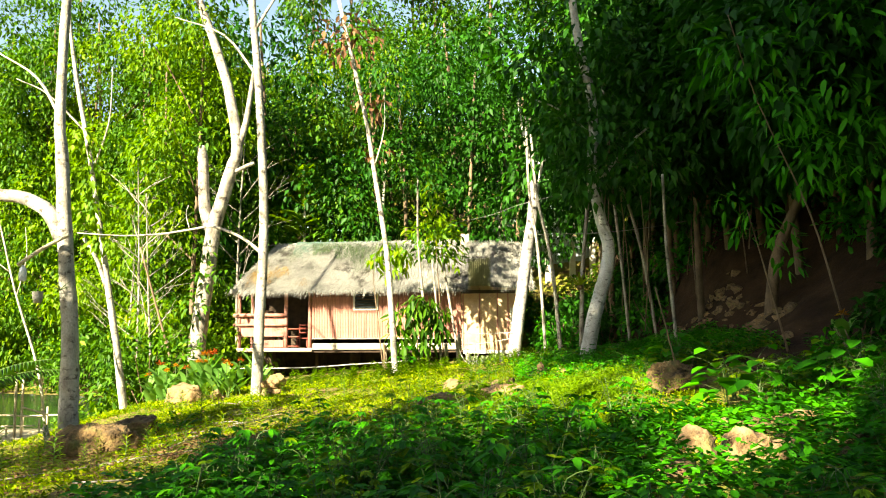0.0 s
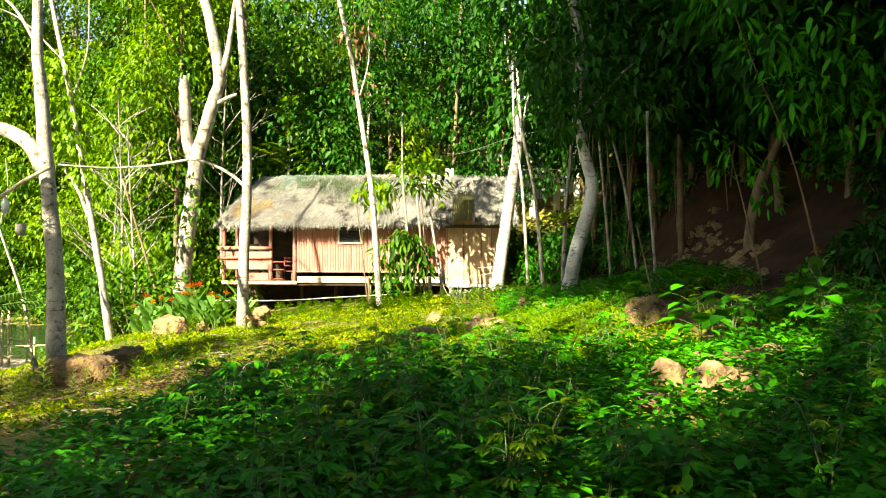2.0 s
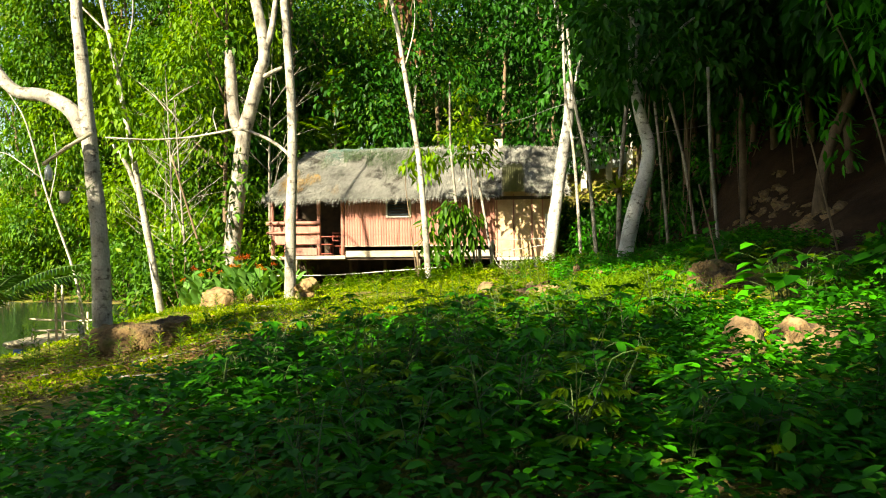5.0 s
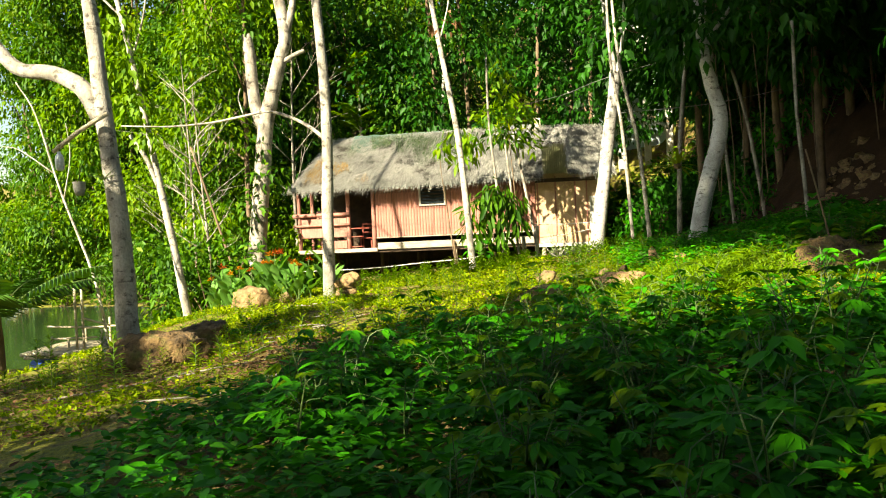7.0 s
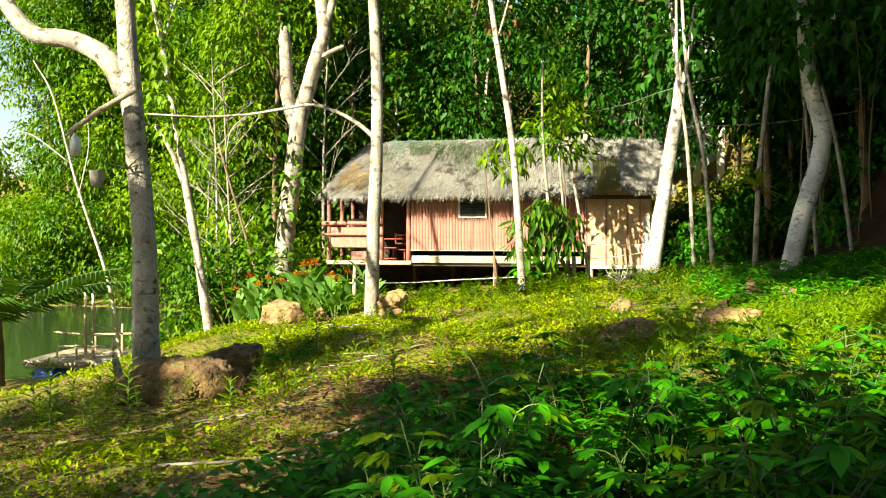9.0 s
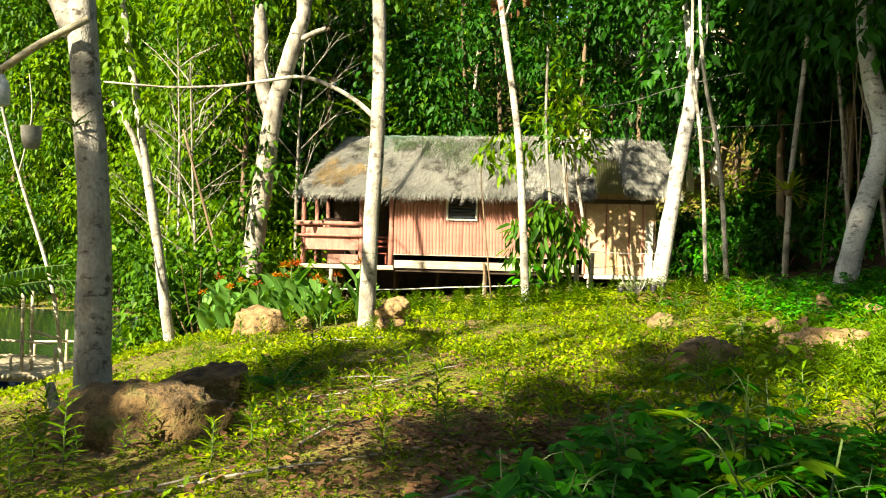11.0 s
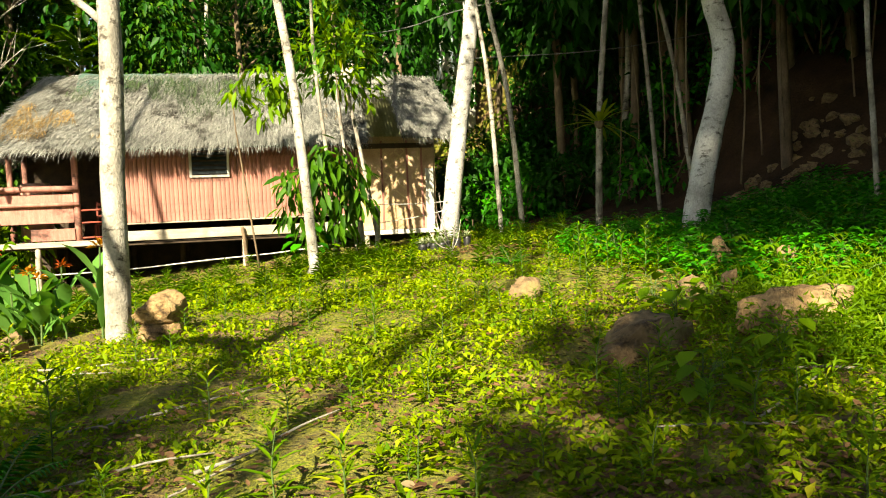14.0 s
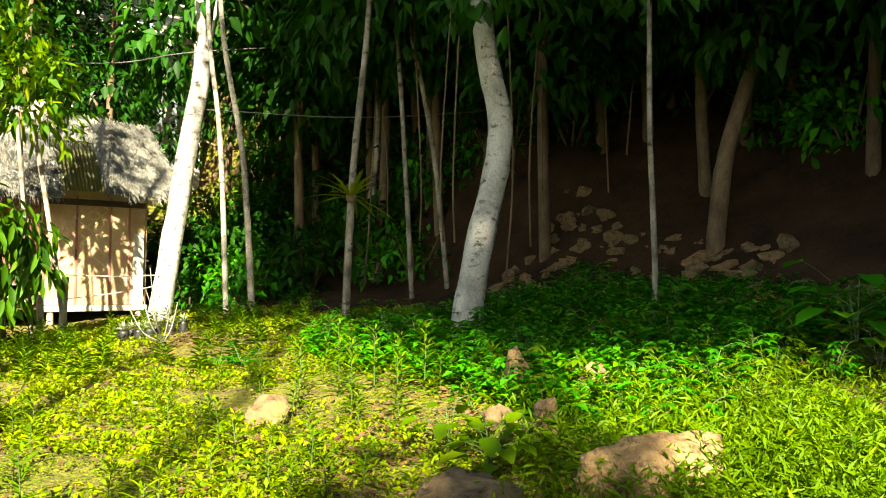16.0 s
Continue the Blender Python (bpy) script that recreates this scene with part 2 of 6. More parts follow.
def tube(points, r0, r1, sides=8, steps=4, rng=None, wobble=0.0, bulge=0.0, verts=None, faces=None):
    """A tapered limb through the points, closed at both ends."""
    verts, faces = ([], []) if verts is None else (verts, faces)
    line = curve_through(points, steps)
    n, first = len(line), len(verts)
    side = Vector((1, 0, 0))
    for i, p in enumerate(line):
        way = (line[min(i + 1, n - 1)] - line[max(i - 1, 0)]).normalized()
        u = (side - way * side.dot(way))
        u = u.normalized() if u.length > 0.05 else way.orthogonal().normalized()
        v = way.cross(u)
        k = i / (n - 1)
        r = r0 + (r1 - r0) * k + bulge * r0 * max(0.0, 1 - k * 9) ** 2
        for s in range(sides):
            a = 2 * math.pi * s / sides
            w = r * (1 + (rng.uniform(-wobble, wobble) if rng else 0))
            verts.append(p + u * (w * math.cos(a)) + v * (w * math.sin(a)))
    for i in range(n - 1):
        for s in range(sides):
            a, b = first + i * sides + s, first + i * sides + (s + 1) % sides
            faces.append((a, b, b + sides, a + sides))
    faces.append(tuple(first + s for s in reversed(range(sides))))
    faces.append(tuple(first + (n - 1) * sides + s for s in range(sides)))
    return verts, faces


def leaf_mesh(name, roots, ways, ups, lengths, widths, material, parent=None, label="", fold=0.25, droop=0.15, fine=False):
    """Many leaves in one mesh: each a folded, pointed blade that droops at its tip; fine ones have a rounded outline."""
    roots, ways, ups = (np.asarray(a, float) for a in (roots, ways, ups))
    lengths, widths = np.asarray(lengths, float)[:, None], np.asarray(widths, float)[:, None]
    ways /= np.linalg.norm(ways, axis=1, keepdims=True) + 1e-9
    side = np.cross(ways, ups)
    side /= np.linalg.norm(side, axis=1, keepdims=True) + 1e-9
    nor = np.cross(side, ways)
    mid = roots + ways * lengths * 0.42
    down = np.array([0, 0, -1.0]) * lengths * droop
    l = mid + side * widths * 0.5 + nor * widths * fold
    r = mid - side * widths * 0.5 + nor * widths * fold
    tip = roots + ways * lengths + down
    n = len(roots)
    if fine:
        lo, hi = roots + ways * lengths * 0.25 + down * 0.1, roots + ways * lengths * 0.65 + down * 0.45
        sw, sn = side * widths * 0.5, nor * widths * fold
        v = np.stack([roots, lo - sw * 0.85 + sn, hi - sw * 0.8 + sn, tip, hi + sw * 0.8 + sn, lo + sw * 0.85 + sn, lo, hi], axis=1).reshape(-1, 3)
        tri, size = np.array([(0, 1, 6), (1, 2, 7), (1, 7, 6), (2, 3, 7), (3, 4, 7), (4, 5, 6), (4, 6, 7), (5, 0, 6)]), 8
    else:
        v = np.stack([roots, r, tip, l], axis=1).reshape(-1, 3)
        tri, size = np.array([(0, 1, 2), (0, 2, 3)]), 4
    f = (np.arange(n)[:, None, None] * size + tri[None]).reshape(-1)
    me = bpy.data.meshes.new(name)
    me.vertices.add(len(v))
    me.vertices.foreach_set("co", v.reshape(-1))
    me.loops.add(len(f))
    me.loops.foreach_set("vertex_index", f)
    me.polygons.add(len(f) // 3)
    me.polygons.foreach_set("loop_start", np.arange(0, len(f), 3))
    me.update(calc_edges=True)
    me.materials.append(material)
    ob = new(name, me)
    ob.parent = parent
    tagged(ob, label)
    return tagged(ob, "", "", "", "stuff") if parent else ob


def directions(rs, n, low=-0.6, high=0.7):
    a, z = rs.uniform(0, 2 * np.pi, n), rs.uniform(low, high, n)
    h = np.sqrt(1 - z * z)
    return np.stack([h * np.cos(a), h * np.sin(a), z], axis=1)


def crown_leaves(rs, clumps, per, size, droop=-0.5):
    """Leaves round the shells of uneven clumps, thinner inside and ragged outside."""
    roots, ways, ups, lens = [], [], [], []
    for (x, y, z, r) in clumps:
        k = int(per * r * r)
        d = directions(rs, k, -0.95, 1.0)
        rad = r * (0.45 + 0.65 * rs.random(k) ** 0.6)
        roots.append(np.array([x, y, z]) + d * rad[:, None] * np.array([1, 1, 0.75]))
        ways.append(d * 0.8 + rs.normal(0, 0.6, (k, 3)) + np.array([0, 0, droop]))
        ups.append(d * 0.5 + rs.normal(0, 0.35, (k, 3)) + np.array([0, 0, 0.9]))
        lens.append(size * rs.uniform(0.65, 1.3, k))
    lens = np.concatenate(lens)
    return np.concatenate(roots), np.concatenate(ways), np.concatenate(ups), lens, lens * rs.uniform(0.40, 0.62, len(lens))


# ---- ground ----
def ease(a, b, v):
    t = min(1.0, max(0.0, (v - a) / (b - a)))
    return t * t * (3 - 2 * t)


def in_lake(x, y):
    far = 31.0 + 0.25 * max(0.0, -12 - x)
    return ease(-9.4, -10.6, x) * ease(16.3, 17.6, y) * ease(far, far - 3.0, y)


def ground_z(x, y):
    z = 0.098 * max(-11.0, min(x, 30.0)) + 0.20 * ease(3, 11, y) + 0.14 * math.exp(-((y - 16.5) / 3.0) ** 2) - 0.12 * ease(20, 26, y)
    z -= 0.26 * math.exp(-((x - 0.6) / 2.0) ** 2) * ease(8, 12, y) * ease(21, 17, y)
    z += 0.05 * max(0.0, x - 3.3) * ease(9, 15, y) + 0.55 * max(0.0, min(x, 9.0) - 6.3) * ease(12, 16, y)
    z += 0.50 * max(0.0, min(y, 22.5) - 17.5) * ease(5.2, 7.4, x)
    z -= 0.26 * math.exp(-((x - 4.0) / 1.6) ** 2 - ((y - 10.6) / 2.6) ** 2)
    z += 0.42 * max(0.0, x - 8.0) * ease(12, 18, y)
    z += 0.55 * max(0.0, y - 30.5 - 0.35 * max(0, -x - 9)) * (0.25 + 0.75 * ease(-14, -6, x))
    z = min(z, 16.0 + 0.03 * y)
    z -= 0.60 * ease(-6.3, -10, x) * ease(9, 14, y)
    z += 0.035 * math.sin(1.9 * x + 0.7 * y) * math.sin(1.3 * y - 0.4 * x) + 0.018 * math.sin(5.1 * x + 1.3) * math.sin(4.3 * y + 0.5 * x)
    w = in_lake(x, y)
    return z * (1 - w) - 2.9 * w


def build_ground():
    def spread(lo, hi, near_lo, near_hi, step):
        vals = list(np.arange(near_lo, near_hi, step))
        v, s = near_hi, step
        while v < hi:
            vals.append(v)
            s *= 1.22
            v += s
        vals.append(hi)
        v, s = near_lo, step
        while v > lo:
            s *= 1.22
            v -= s
            vals.insert(0, max(v, lo))
        return vals
    xs, ys = spread(-600, 600, -13, 11, 0.16), spread(-400, 900, -2, 34, 0.16)
    verts = []
    for y in ys:
        for x in xs:
            bump_z = 0.045 * noise.noise(Vector((x * 1.7, y * 1.7, 0))) + 0.02 * noise.noise(Vector((x * 6, y * 6, 3)))
            verts.append((x, y, ground_z(x, y) + bump_z))
    w = len(xs)
    faces = [(j * w + i, j * w + i + 1, (j + 1) * w + i + 1, (j + 1) * w + i) for j in range(len(ys) - 1) for i in range(w - 1)]
    ob = mesh_object("ground", verts, faces, SOIL, None, "", True)
    tagged(ob, "brown earth with moss and low weeds on it", "ground", "", "structure")
    bm = bmesh.new()
    vs = [bm.verts.new(p) for p in ((-500, 12, -1.62), (-9, 12, -1.62), (-9, 400, -1.62), (-500, 400, -1.62))]
    bm.faces.new(vs)
    lake = part("water", bm, WATER, None)
    tagged(lake, "still dark green lake water with tree reflections", "water", "", "structure")


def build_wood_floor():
    """A dark sheet over the ground under the trees that stands in for deep shade, with a ragged edge."""
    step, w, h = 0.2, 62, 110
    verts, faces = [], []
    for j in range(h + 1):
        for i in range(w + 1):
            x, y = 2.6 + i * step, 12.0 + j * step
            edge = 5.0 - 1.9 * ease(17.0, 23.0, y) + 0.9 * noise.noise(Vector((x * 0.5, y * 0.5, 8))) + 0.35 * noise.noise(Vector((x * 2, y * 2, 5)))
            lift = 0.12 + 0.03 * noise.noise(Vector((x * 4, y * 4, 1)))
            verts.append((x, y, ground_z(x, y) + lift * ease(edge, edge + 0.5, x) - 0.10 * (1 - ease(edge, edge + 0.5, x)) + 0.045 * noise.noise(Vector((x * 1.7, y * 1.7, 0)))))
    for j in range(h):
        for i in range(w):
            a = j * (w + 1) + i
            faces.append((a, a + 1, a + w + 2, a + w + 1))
    ob = mesh_object("wood_floor", verts, faces, SHADED_EARTH, None, "", True)
    tagged(ob, "brown earth under the trees, with deep shade put into its colour", "ground", "", "structure")


build_ground()
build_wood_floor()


# ---- the hut ----
WALL_Y, FLOOR_Z, EAVE_Z, RIDGE_Z = 26.8, 0.45, 2.52, 4.42


def bar(points, r0, r1, material, name, parent, label="", sides=8, rng=None, wobble=0.0):
    v, f = tube(points, r0, r1, sides, 2, rng, wobble)
    return mesh_object(name, v, f, material, parent, label, True)


def thatch_slope(rs, name, parent, a0, a1, b0, b1, rows, per_metre, label, material=None, raised=0.0):
    """Rows of loose leaf blades laid down a slope from its ridge line b0-b1 to its eave line a0-a1."""
    a0, a1, b0, b1 = (np.array(p, float) for p in (a0, a1, b0, b1))
    roots, ways, ups, lens = [], [], [], []
    nor = np.cross(a1 - a0, b0 - a0)
    nor /= np.linalg.norm(nor)
    if nor[2] < 0:
        nor = -nor
    for r in range(rows):
        k = (r + 0.6) / rows
        p0, p1 = a0 + (b0 - a0) * k, a1 + (b1 - a1) * k
        width = np.linalg.norm(p1 - p0)
        n = max(4, int(width * per_metre))
        u = rs.random(n)[:, None]
        down = (a0 + (a1 - a0) * u) - (b0 + (b1 - b0) * u)
        down /= np.linalg.norm(down, axis=1, keepdims=True)
        roots.append(p0 + (p1 - p0) * u + nor * (raised + rs.uniform(0.0, 0.05, (n, 1))) + down * rs.uniform(-0.1, 0.1, (n, 1)))
        ways.append(down + rs.normal(0, 0.20, (n, 3)) + nor * rs.uniform(-0.02, 0.12, (n, 1)))
        ups.append(nor + rs.normal(0, 0.35, (n, 3)))
        lens.append(rs.uniform(0.18, 0.46, n))
    lens = np.concatenate(lens)
    ob = leaf_mesh(name, np.concatenate(roots), np.concatenate(ways), np.concatenate(ups), lens, rs.uniform(0.006, 0.017, len(lens)), material or THATCH, parent, label, 0.1, 0.02)
    return tagged(ob, "", "", "", "stuff")


def slab(verts, name, parent, material, thick=0.07):
    """A closed sheet of that thickness under a four-cornered slope."""
    vs = [Vector(v) for v in verts]
    nor = (vs[1] - vs[0]).cross(vs[-1] - vs[0]).normalized()
    if nor.z < 0:
        nor = -nor
    n = len(vs)
    allv = vs + [v - nor * thick for v in vs]
    faces = [tuple(range(n)), tuple(reversed(range(n, 2 * n)))] + [(i, (i + 1) % n, n + (i + 1) % n, n + i) for i in range(n)]
    return mesh_object(name, allv, faces, material, parent)


def strips_wall(parent, x0, x1, y, z0, z1, width, rng, material, face=0.016):
    """Upright half-round bamboo strips, one by one, against a dark backing."""
    shared = []
    for k in range(3):
        v, f = [], []
        for j, z in enumerate((0.0, 1.0)):
            for i in range(5):
                a = math.pi * i / 4
                v.append((math.cos(a) * width * 0.49, -math.sin(a) * face * (0.8 + 0.2 * k), z))
        f = [(i, i + 1, i + 6, i + 5) for i in range(4)] + [(0, 1, 2, 3, 4), (9, 8, 7, 6, 5), (0, 5, 9, 4)]
        me = bpy.data.meshes.new("bamboo_strip")
        me.from_pydata(v, [], f)
        me.materials.append(material)
        shared.append(me)
    n = round((x1 - x0) / width)
    for i in range(n):
        ob = new("bamboo_strip", shared[rng.randrange(3)])
        ob.parent = parent
        low = z0 + rng.uniform(-0.012, 0.012)
        ob.matrix_local = pose(x0 + (i + 0.5) * (x1 - x0) / n, y + rng.uniform(-0.005, 0.005), low, 0, rng.uniform(-0.3, 0.3), 0) @ Matrix.Diagonal((1, 1, z1 - low, 1))


def build_hut():
    rng, rs = random.Random(5), np.random.RandomState(5)
    hut = thing("bamboo_hut", "bamboo stilt hut with a grey thatched roof", "hut", (0, 0, 0))
    # main room and the low annex at its end
    wall = part("front_wall", soft_box(-5.34, -0.12, WALL_Y + 0.005, WALL_Y + 0.07, 0.88, 2.6), DARK_WOOD, hut, "upright bamboo strip wall")
    strips_wall(wall, -5.34, -3.86, WALL_Y, 0.90, 2.52, 0.092, rng, BAMBOO)
    strips_wall(wall, -3.86, -3.02, WALL_Y, 0.90, 1.88, 0.092, rng, BAMBOO)
    strips_wall(wall, -3.02, -0.12, WALL_Y, 0.90, 2.52, 0.092, rng, BAMBOO)
    part("wall_rail", soft_box(-5.34, -0.15, WALL_Y - 0.035, WALL_Y + 0.003, 0.865, 0.895), PALE_WOOD, hut)
    win = part("window", soft_box(-3.83, -3.05, WALL_Y - 0.012, WALL_Y + 0.002, 1.92, 2.56), DARK_WOOD, hut, "dark louvred window in a white frame")
    for x0, x1, z0, z1 in ((-3.88, -3.82, 1.86, 2.58), (-3.06, -3.00, 1.86, 2.58), (-3.82, -3.06, 1.86, 1.915)):
        part("window_frame", soft_box(x0, x1, WALL_Y - 0.055, WALL_Y - 0.014, z0, z1, 0.006), WHITE_WOOD, win)
    for i in range(6):
        bm = bmesh.new()
        box(bm, -0.375, 0.375, -0.045, 0.045, -0.003, 0.003, pose(-3.44, WALL_Y - 0.06, 1.97 + i * 0.105, 50, 0, 0))
        part("louvre", bm, GLASS, win)
    for x0, x1, z0, z1, mat, nm in ((-5.3, -0.2, 0.50, 0.72, PALE_WOOD, "floor_beam"), (-8.0, -5.32, 0.44, 0.56, PALE_WOOD, "floor_beam"),
                                    (-7.2, -6.32, 0.58, 0.84, BAMBOO, "skirting_board"), (-0.05, 1.86, 0.36, 0.47, WHITE_WOOD, "floor_beam")):
        part(nm, soft_box(x0, x1, WALL_Y - 0.09, WALL_Y - 0.012, z0, z1, 0.01), mat, hut)
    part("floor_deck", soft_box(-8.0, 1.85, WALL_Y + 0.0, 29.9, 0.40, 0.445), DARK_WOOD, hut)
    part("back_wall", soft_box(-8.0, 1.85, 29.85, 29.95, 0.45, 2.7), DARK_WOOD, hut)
    part("room_side_wall", soft_box(-5.36, -5.30, WALL_Y + 0.08, 29.84, 0.45, 2.7), DARK_WOOD, hut)
    part("side_wall", soft_box(1.80, 1.86, WALL_Y + 0.06, 29.84, 0.45, 2.7), MATTING, hut)
    # porch
    for x, y in ((-7.93, WALL_Y), (-6.27, WALL_Y), (-7.93, 28.3), (-7.93, 29.7), (-5.42, WALL_Y)):
        bar([(x, y, 0.45), (x + 0.01, y, 1.5), (x, y, 2.6)], 0.075, 0.068, BAMBOO, "porch_post", hut, "", 8, rng, 0.03)
    for z, r in ((1.70, 0.066), (1.36, 0.045)):
        bar([(-8.12, WALL_Y - 0.08, z), (-7.2, WALL_Y - 0.09, z + 0.012), (-6.2, WALL_Y - 0.08, z)], r, r, BAMBOO, "porch_rail", hut, "", 8, rng, 0.02)
        bar([(-8.0, WALL_Y - 0.05, z - 0.02), (-8.0, 28.3, z), (-8.0, 29.8, z)], r, r, BAMBOO, "porch_rail", hut, "", 8, rng, 0.02)
    part("porch_panel", soft_box(-7.88, -6.33, WALL_Y - 0.03, WALL_Y, 0.96, 1.60), BAMBOO, hut, "faded pinkish board under the porch rail")
    part("porch_panel", soft_box(-7.95, -7.91, WALL_Y + 0.1, 29.6, 0.9, 1.32), PALE_WOOD, hut)
    for z in (0.62, 0.95, 1.22):
        bar([(-6.18, WALL_Y - 0.02, z), (-5.98, WALL_Y - 0.02, z + 0.005), (-5.78, WALL_Y - 0.02, z)], 0.02, 0.02, RED_WOOD, "gate_rail", hut)
    # annex of woven matting with a lozenge lattice
    ann = part("annex_wall", soft_box(-0.10, 1.80, WALL_Y - 0.01, WALL_Y + 0.05, 0.475, 2.72), MATTING, hut, "woven bamboo mat wall with lozenge pattern")
    for x in (-0.05, 0.52, 1.14, 1.50):
        part("batten", soft_box(x - 0.022, x + 0.022, WALL_Y - 0.035, WALL_Y - 0.012, 0.48, 2.6, 0.004), BAMBOO, ann)
    for i in range(9):
        z = 0.62 + i * 0.23
        for s in (1, -1):
            for half in (1, -1):
                bm = bmesh.new()
                box(bm, -0.15, 0.15, -0.008, 0.008, -0.017, 0.017, pose(0.83 + half * 0.135, WALL_Y - 0.02 - 0.003 * s, z, 0, s * 40, 0))
                part("lattice_strip", bm, MAT_LIGHT, ann)
    part("corner_board", soft_box(1.58, 1.78, WALL_Y - 0.06, WALL_Y - 0.013, 0.47, 1.92), WHITE_WOOD, hut, "whitewashed upright corner board")
    part("annex_lintel", soft_box(-0.1, 1.8, WALL_Y - 0.05, WALL_Y - 0.012, 2.42, 2.54), DARK_WOOD, hut)
    # stilts; the rear rows get a dark timber that stands in for under-floor shade
    for x in (-7.1, -5.5, -4.2, -2.75, -1.2, 0.1, 1.7):
        for y in (WALL_Y, 28.3, 29.7):
            g = ground_z(x, y)
            if y == WALL_Y and x in (-5.5, -4.2, -1.2):
                continue
            bar([(x, y, g - 0.2), (x + rng.uniform(-0.03, 0.03), y, (g + 0.42) / 2), (x, y, 0.42)], 0.07, 0.06, PALE_WOOD if y == WALL_Y else DARK_WOOD, "stilt", hut, "", 7, rng, 0.06)
    bar([(-2.72, WALL_Y - 0.25, ground_z(-2.7, 26.5) - 0.1), (-2.76, WALL_Y - 0.22, 0.4), (-2.8, WALL_Y - 0.15, 0.7)], 0.045, 0.04, BROWN_BARK, "prop", hut, "", 7, rng, 0.06)
    # roof: hipped thatch over the room, a smaller one over the annex, a clear sheet between them
    front, back, ridge_y = 26.25, 30.6, 28.4
    L, Lr, R = -8.02, -7.0, 0.12
    roof = slab([(L, front, EAVE_Z), (R, front, EAVE_Z + 0.06), (R, ridge_y, RIDGE_Z), (Lr, ridge_y, RIDGE_Z - 0.12)], "roof", hut, THATCH_BASE)
    slab([(L, back, EAVE_Z), (Lr, ridge_y, RIDGE_Z - 0.12), (R, ridge_y, RIDGE_Z), (R, back, EAVE_Z)], "roof_back", hut, THATCH_BASE)
    slab([(L, front, EAVE_Z), (Lr, ridge_y, RIDGE_Z - 0.12), (L, back, EAVE_Z)], "roof_hip", hut, THATCH_BASE)
    tagged(roof, "grey weathered thatch with ochre and mossy patches")
    thatch_slope(rs, "thatch", roof, (L, front - 0.02, EAVE_Z + 0.05), (R, front - 0.02, EAVE_Z + 0.11), (Lr, ridge_y, RIDGE_Z - 0.07), (R, ridge_y, RIDGE_Z + 0.05), 28, 330, "")
    thatch_slope(rs, "thatch_hip", roof, (L - 0.02, front, EAVE_Z + 0.05), (L - 0.02, back, EAVE_Z + 0.05), (Lr, ridge_y - 0.02, RIDGE_Z - 0.07), (Lr, ridge_y + 0.02, RIDGE_Z - 0.07), 16, 110, "")
    up = lambda x, k, lift=0.0: (x, front + (ridge_y - front) * k, EAVE_Z + 0.07 + lift + (RIDGE_Z - EAVE_Z) * k)
    for x, k, w, h, n in ((-7.15, 0.12, 0.85, 0.24, 75), (-6.5, 0.28, 0.6, 0.16, 55), (-7.2, 0.40, 0.3, 0.14, 40), (-5.6, 0.1, 0.4, 0.1, 12), (-0.6, 0.3, 0.4, 0.2, 14)):
        thatch_slope(rs, "straw_patch", roof, up(x - w / 2, k), up(x + w / 2, k), up(x - w * 0.35, k + h), up(x + w * 0.35, k + h), 7, n, "ochre straw showing through the grey thatch", STRAW, 0.035)
    for x, k, w, h, n in ((-3.4, 0.36, 1.5, 0.5, 62), (-4.3, 0.62, 1.0, 0.3, 45), (-2.5, 0.5, 1.1, 0.4, 60), (-5.2, 0.74, 0.9, 0.2, 24), (-6.2, 0.6, 0.6, 0.2, 10), (-1.2, 0.6, 0.8, 0.3, 30)):
        thatch_slope(rs, "moss_patch", roof, up(x - w * 0.4, k), up(x + w * 0.3, k), up(x - w * 0.55, k + h), up(x + w * 0.55, k + h), 9, n, "green moss and creeper on the thatch", MOSS, 0.02)
    aL, aR, az = 0.92, 2.35, 2.68
    annex_roof = slab([(aL, 26.2, az), (aR, 26.2, az - 0.06), (aR - 0.25, 28.0, 4.25), (aL + 0.05, 28.0, 4.27)], "annex_roof", hut, THATCH_BASE)
    slab([(-0.1, 27.4, 3.74), (aL + 0.04, 27.4, 3.74), (aL + 0.04, 28.0, 4.25), (-0.1, 28.0, 4.27)], "annex_ridge", hut, THATCH_BASE)
    thatch_slope(rs, "thatch", annex_roof, (aL, 26.18, az + 0.05), (aR, 26.18, az), (aL, 28.0, 4.33), (aR - 0.25, 28.0, 4.30), 18, 330, "")
    thatch_slope(rs, "thatch_top", annex_roof, (-0.05, 27.42, 3.82), (aL + 0.4, 27.42, 3.82), (-0.05, 28.0, 4.36), (aL + 0.4, 28.0, 4.36), 8, 190, "")
    bm = bmesh.new()
    n = 24
    row = [[bm.verts.new((0.12 + 0.84 * i / n, y, z + 0.018 * math.cos(i * math.pi))) for i in range(n + 1)] for y, z in ((26.22, 2.66), (27.55, 3.80))]
    for i in range(n):
        bm.faces.new((row[0][i], row[0][i + 1], row[1][i + 1], row[1][i]))
    bmesh.ops.solidify(bm, geom=bm.faces[:], thickness=0.004)
    part("roof_sheet", bm, PLASTIC, hut, "yellowed translucent corrugated plastic sheet", True)
    # net over the ridge
    bm = bmesh.new()
    g = [[bm.verts.new((-6.3 + 3.9 * i / 26, 28.4 + s, RIDGE_Z - 0.02 - abs(s + 0.02) * 0.86 + 0.045 + 0.015 * math.sin(i * 1.7 + s * 9))) for s in (-0.62 - 0.25 * math.sin(i * 0.5), -0.3, 0.0, 0.3)] for i in range(27)]
    for i in range(26):
        for j in range(3):
            bm.faces.new((g[i][j], g[i + 1][j], g[i + 1][j + 1], g[i][j + 1]))
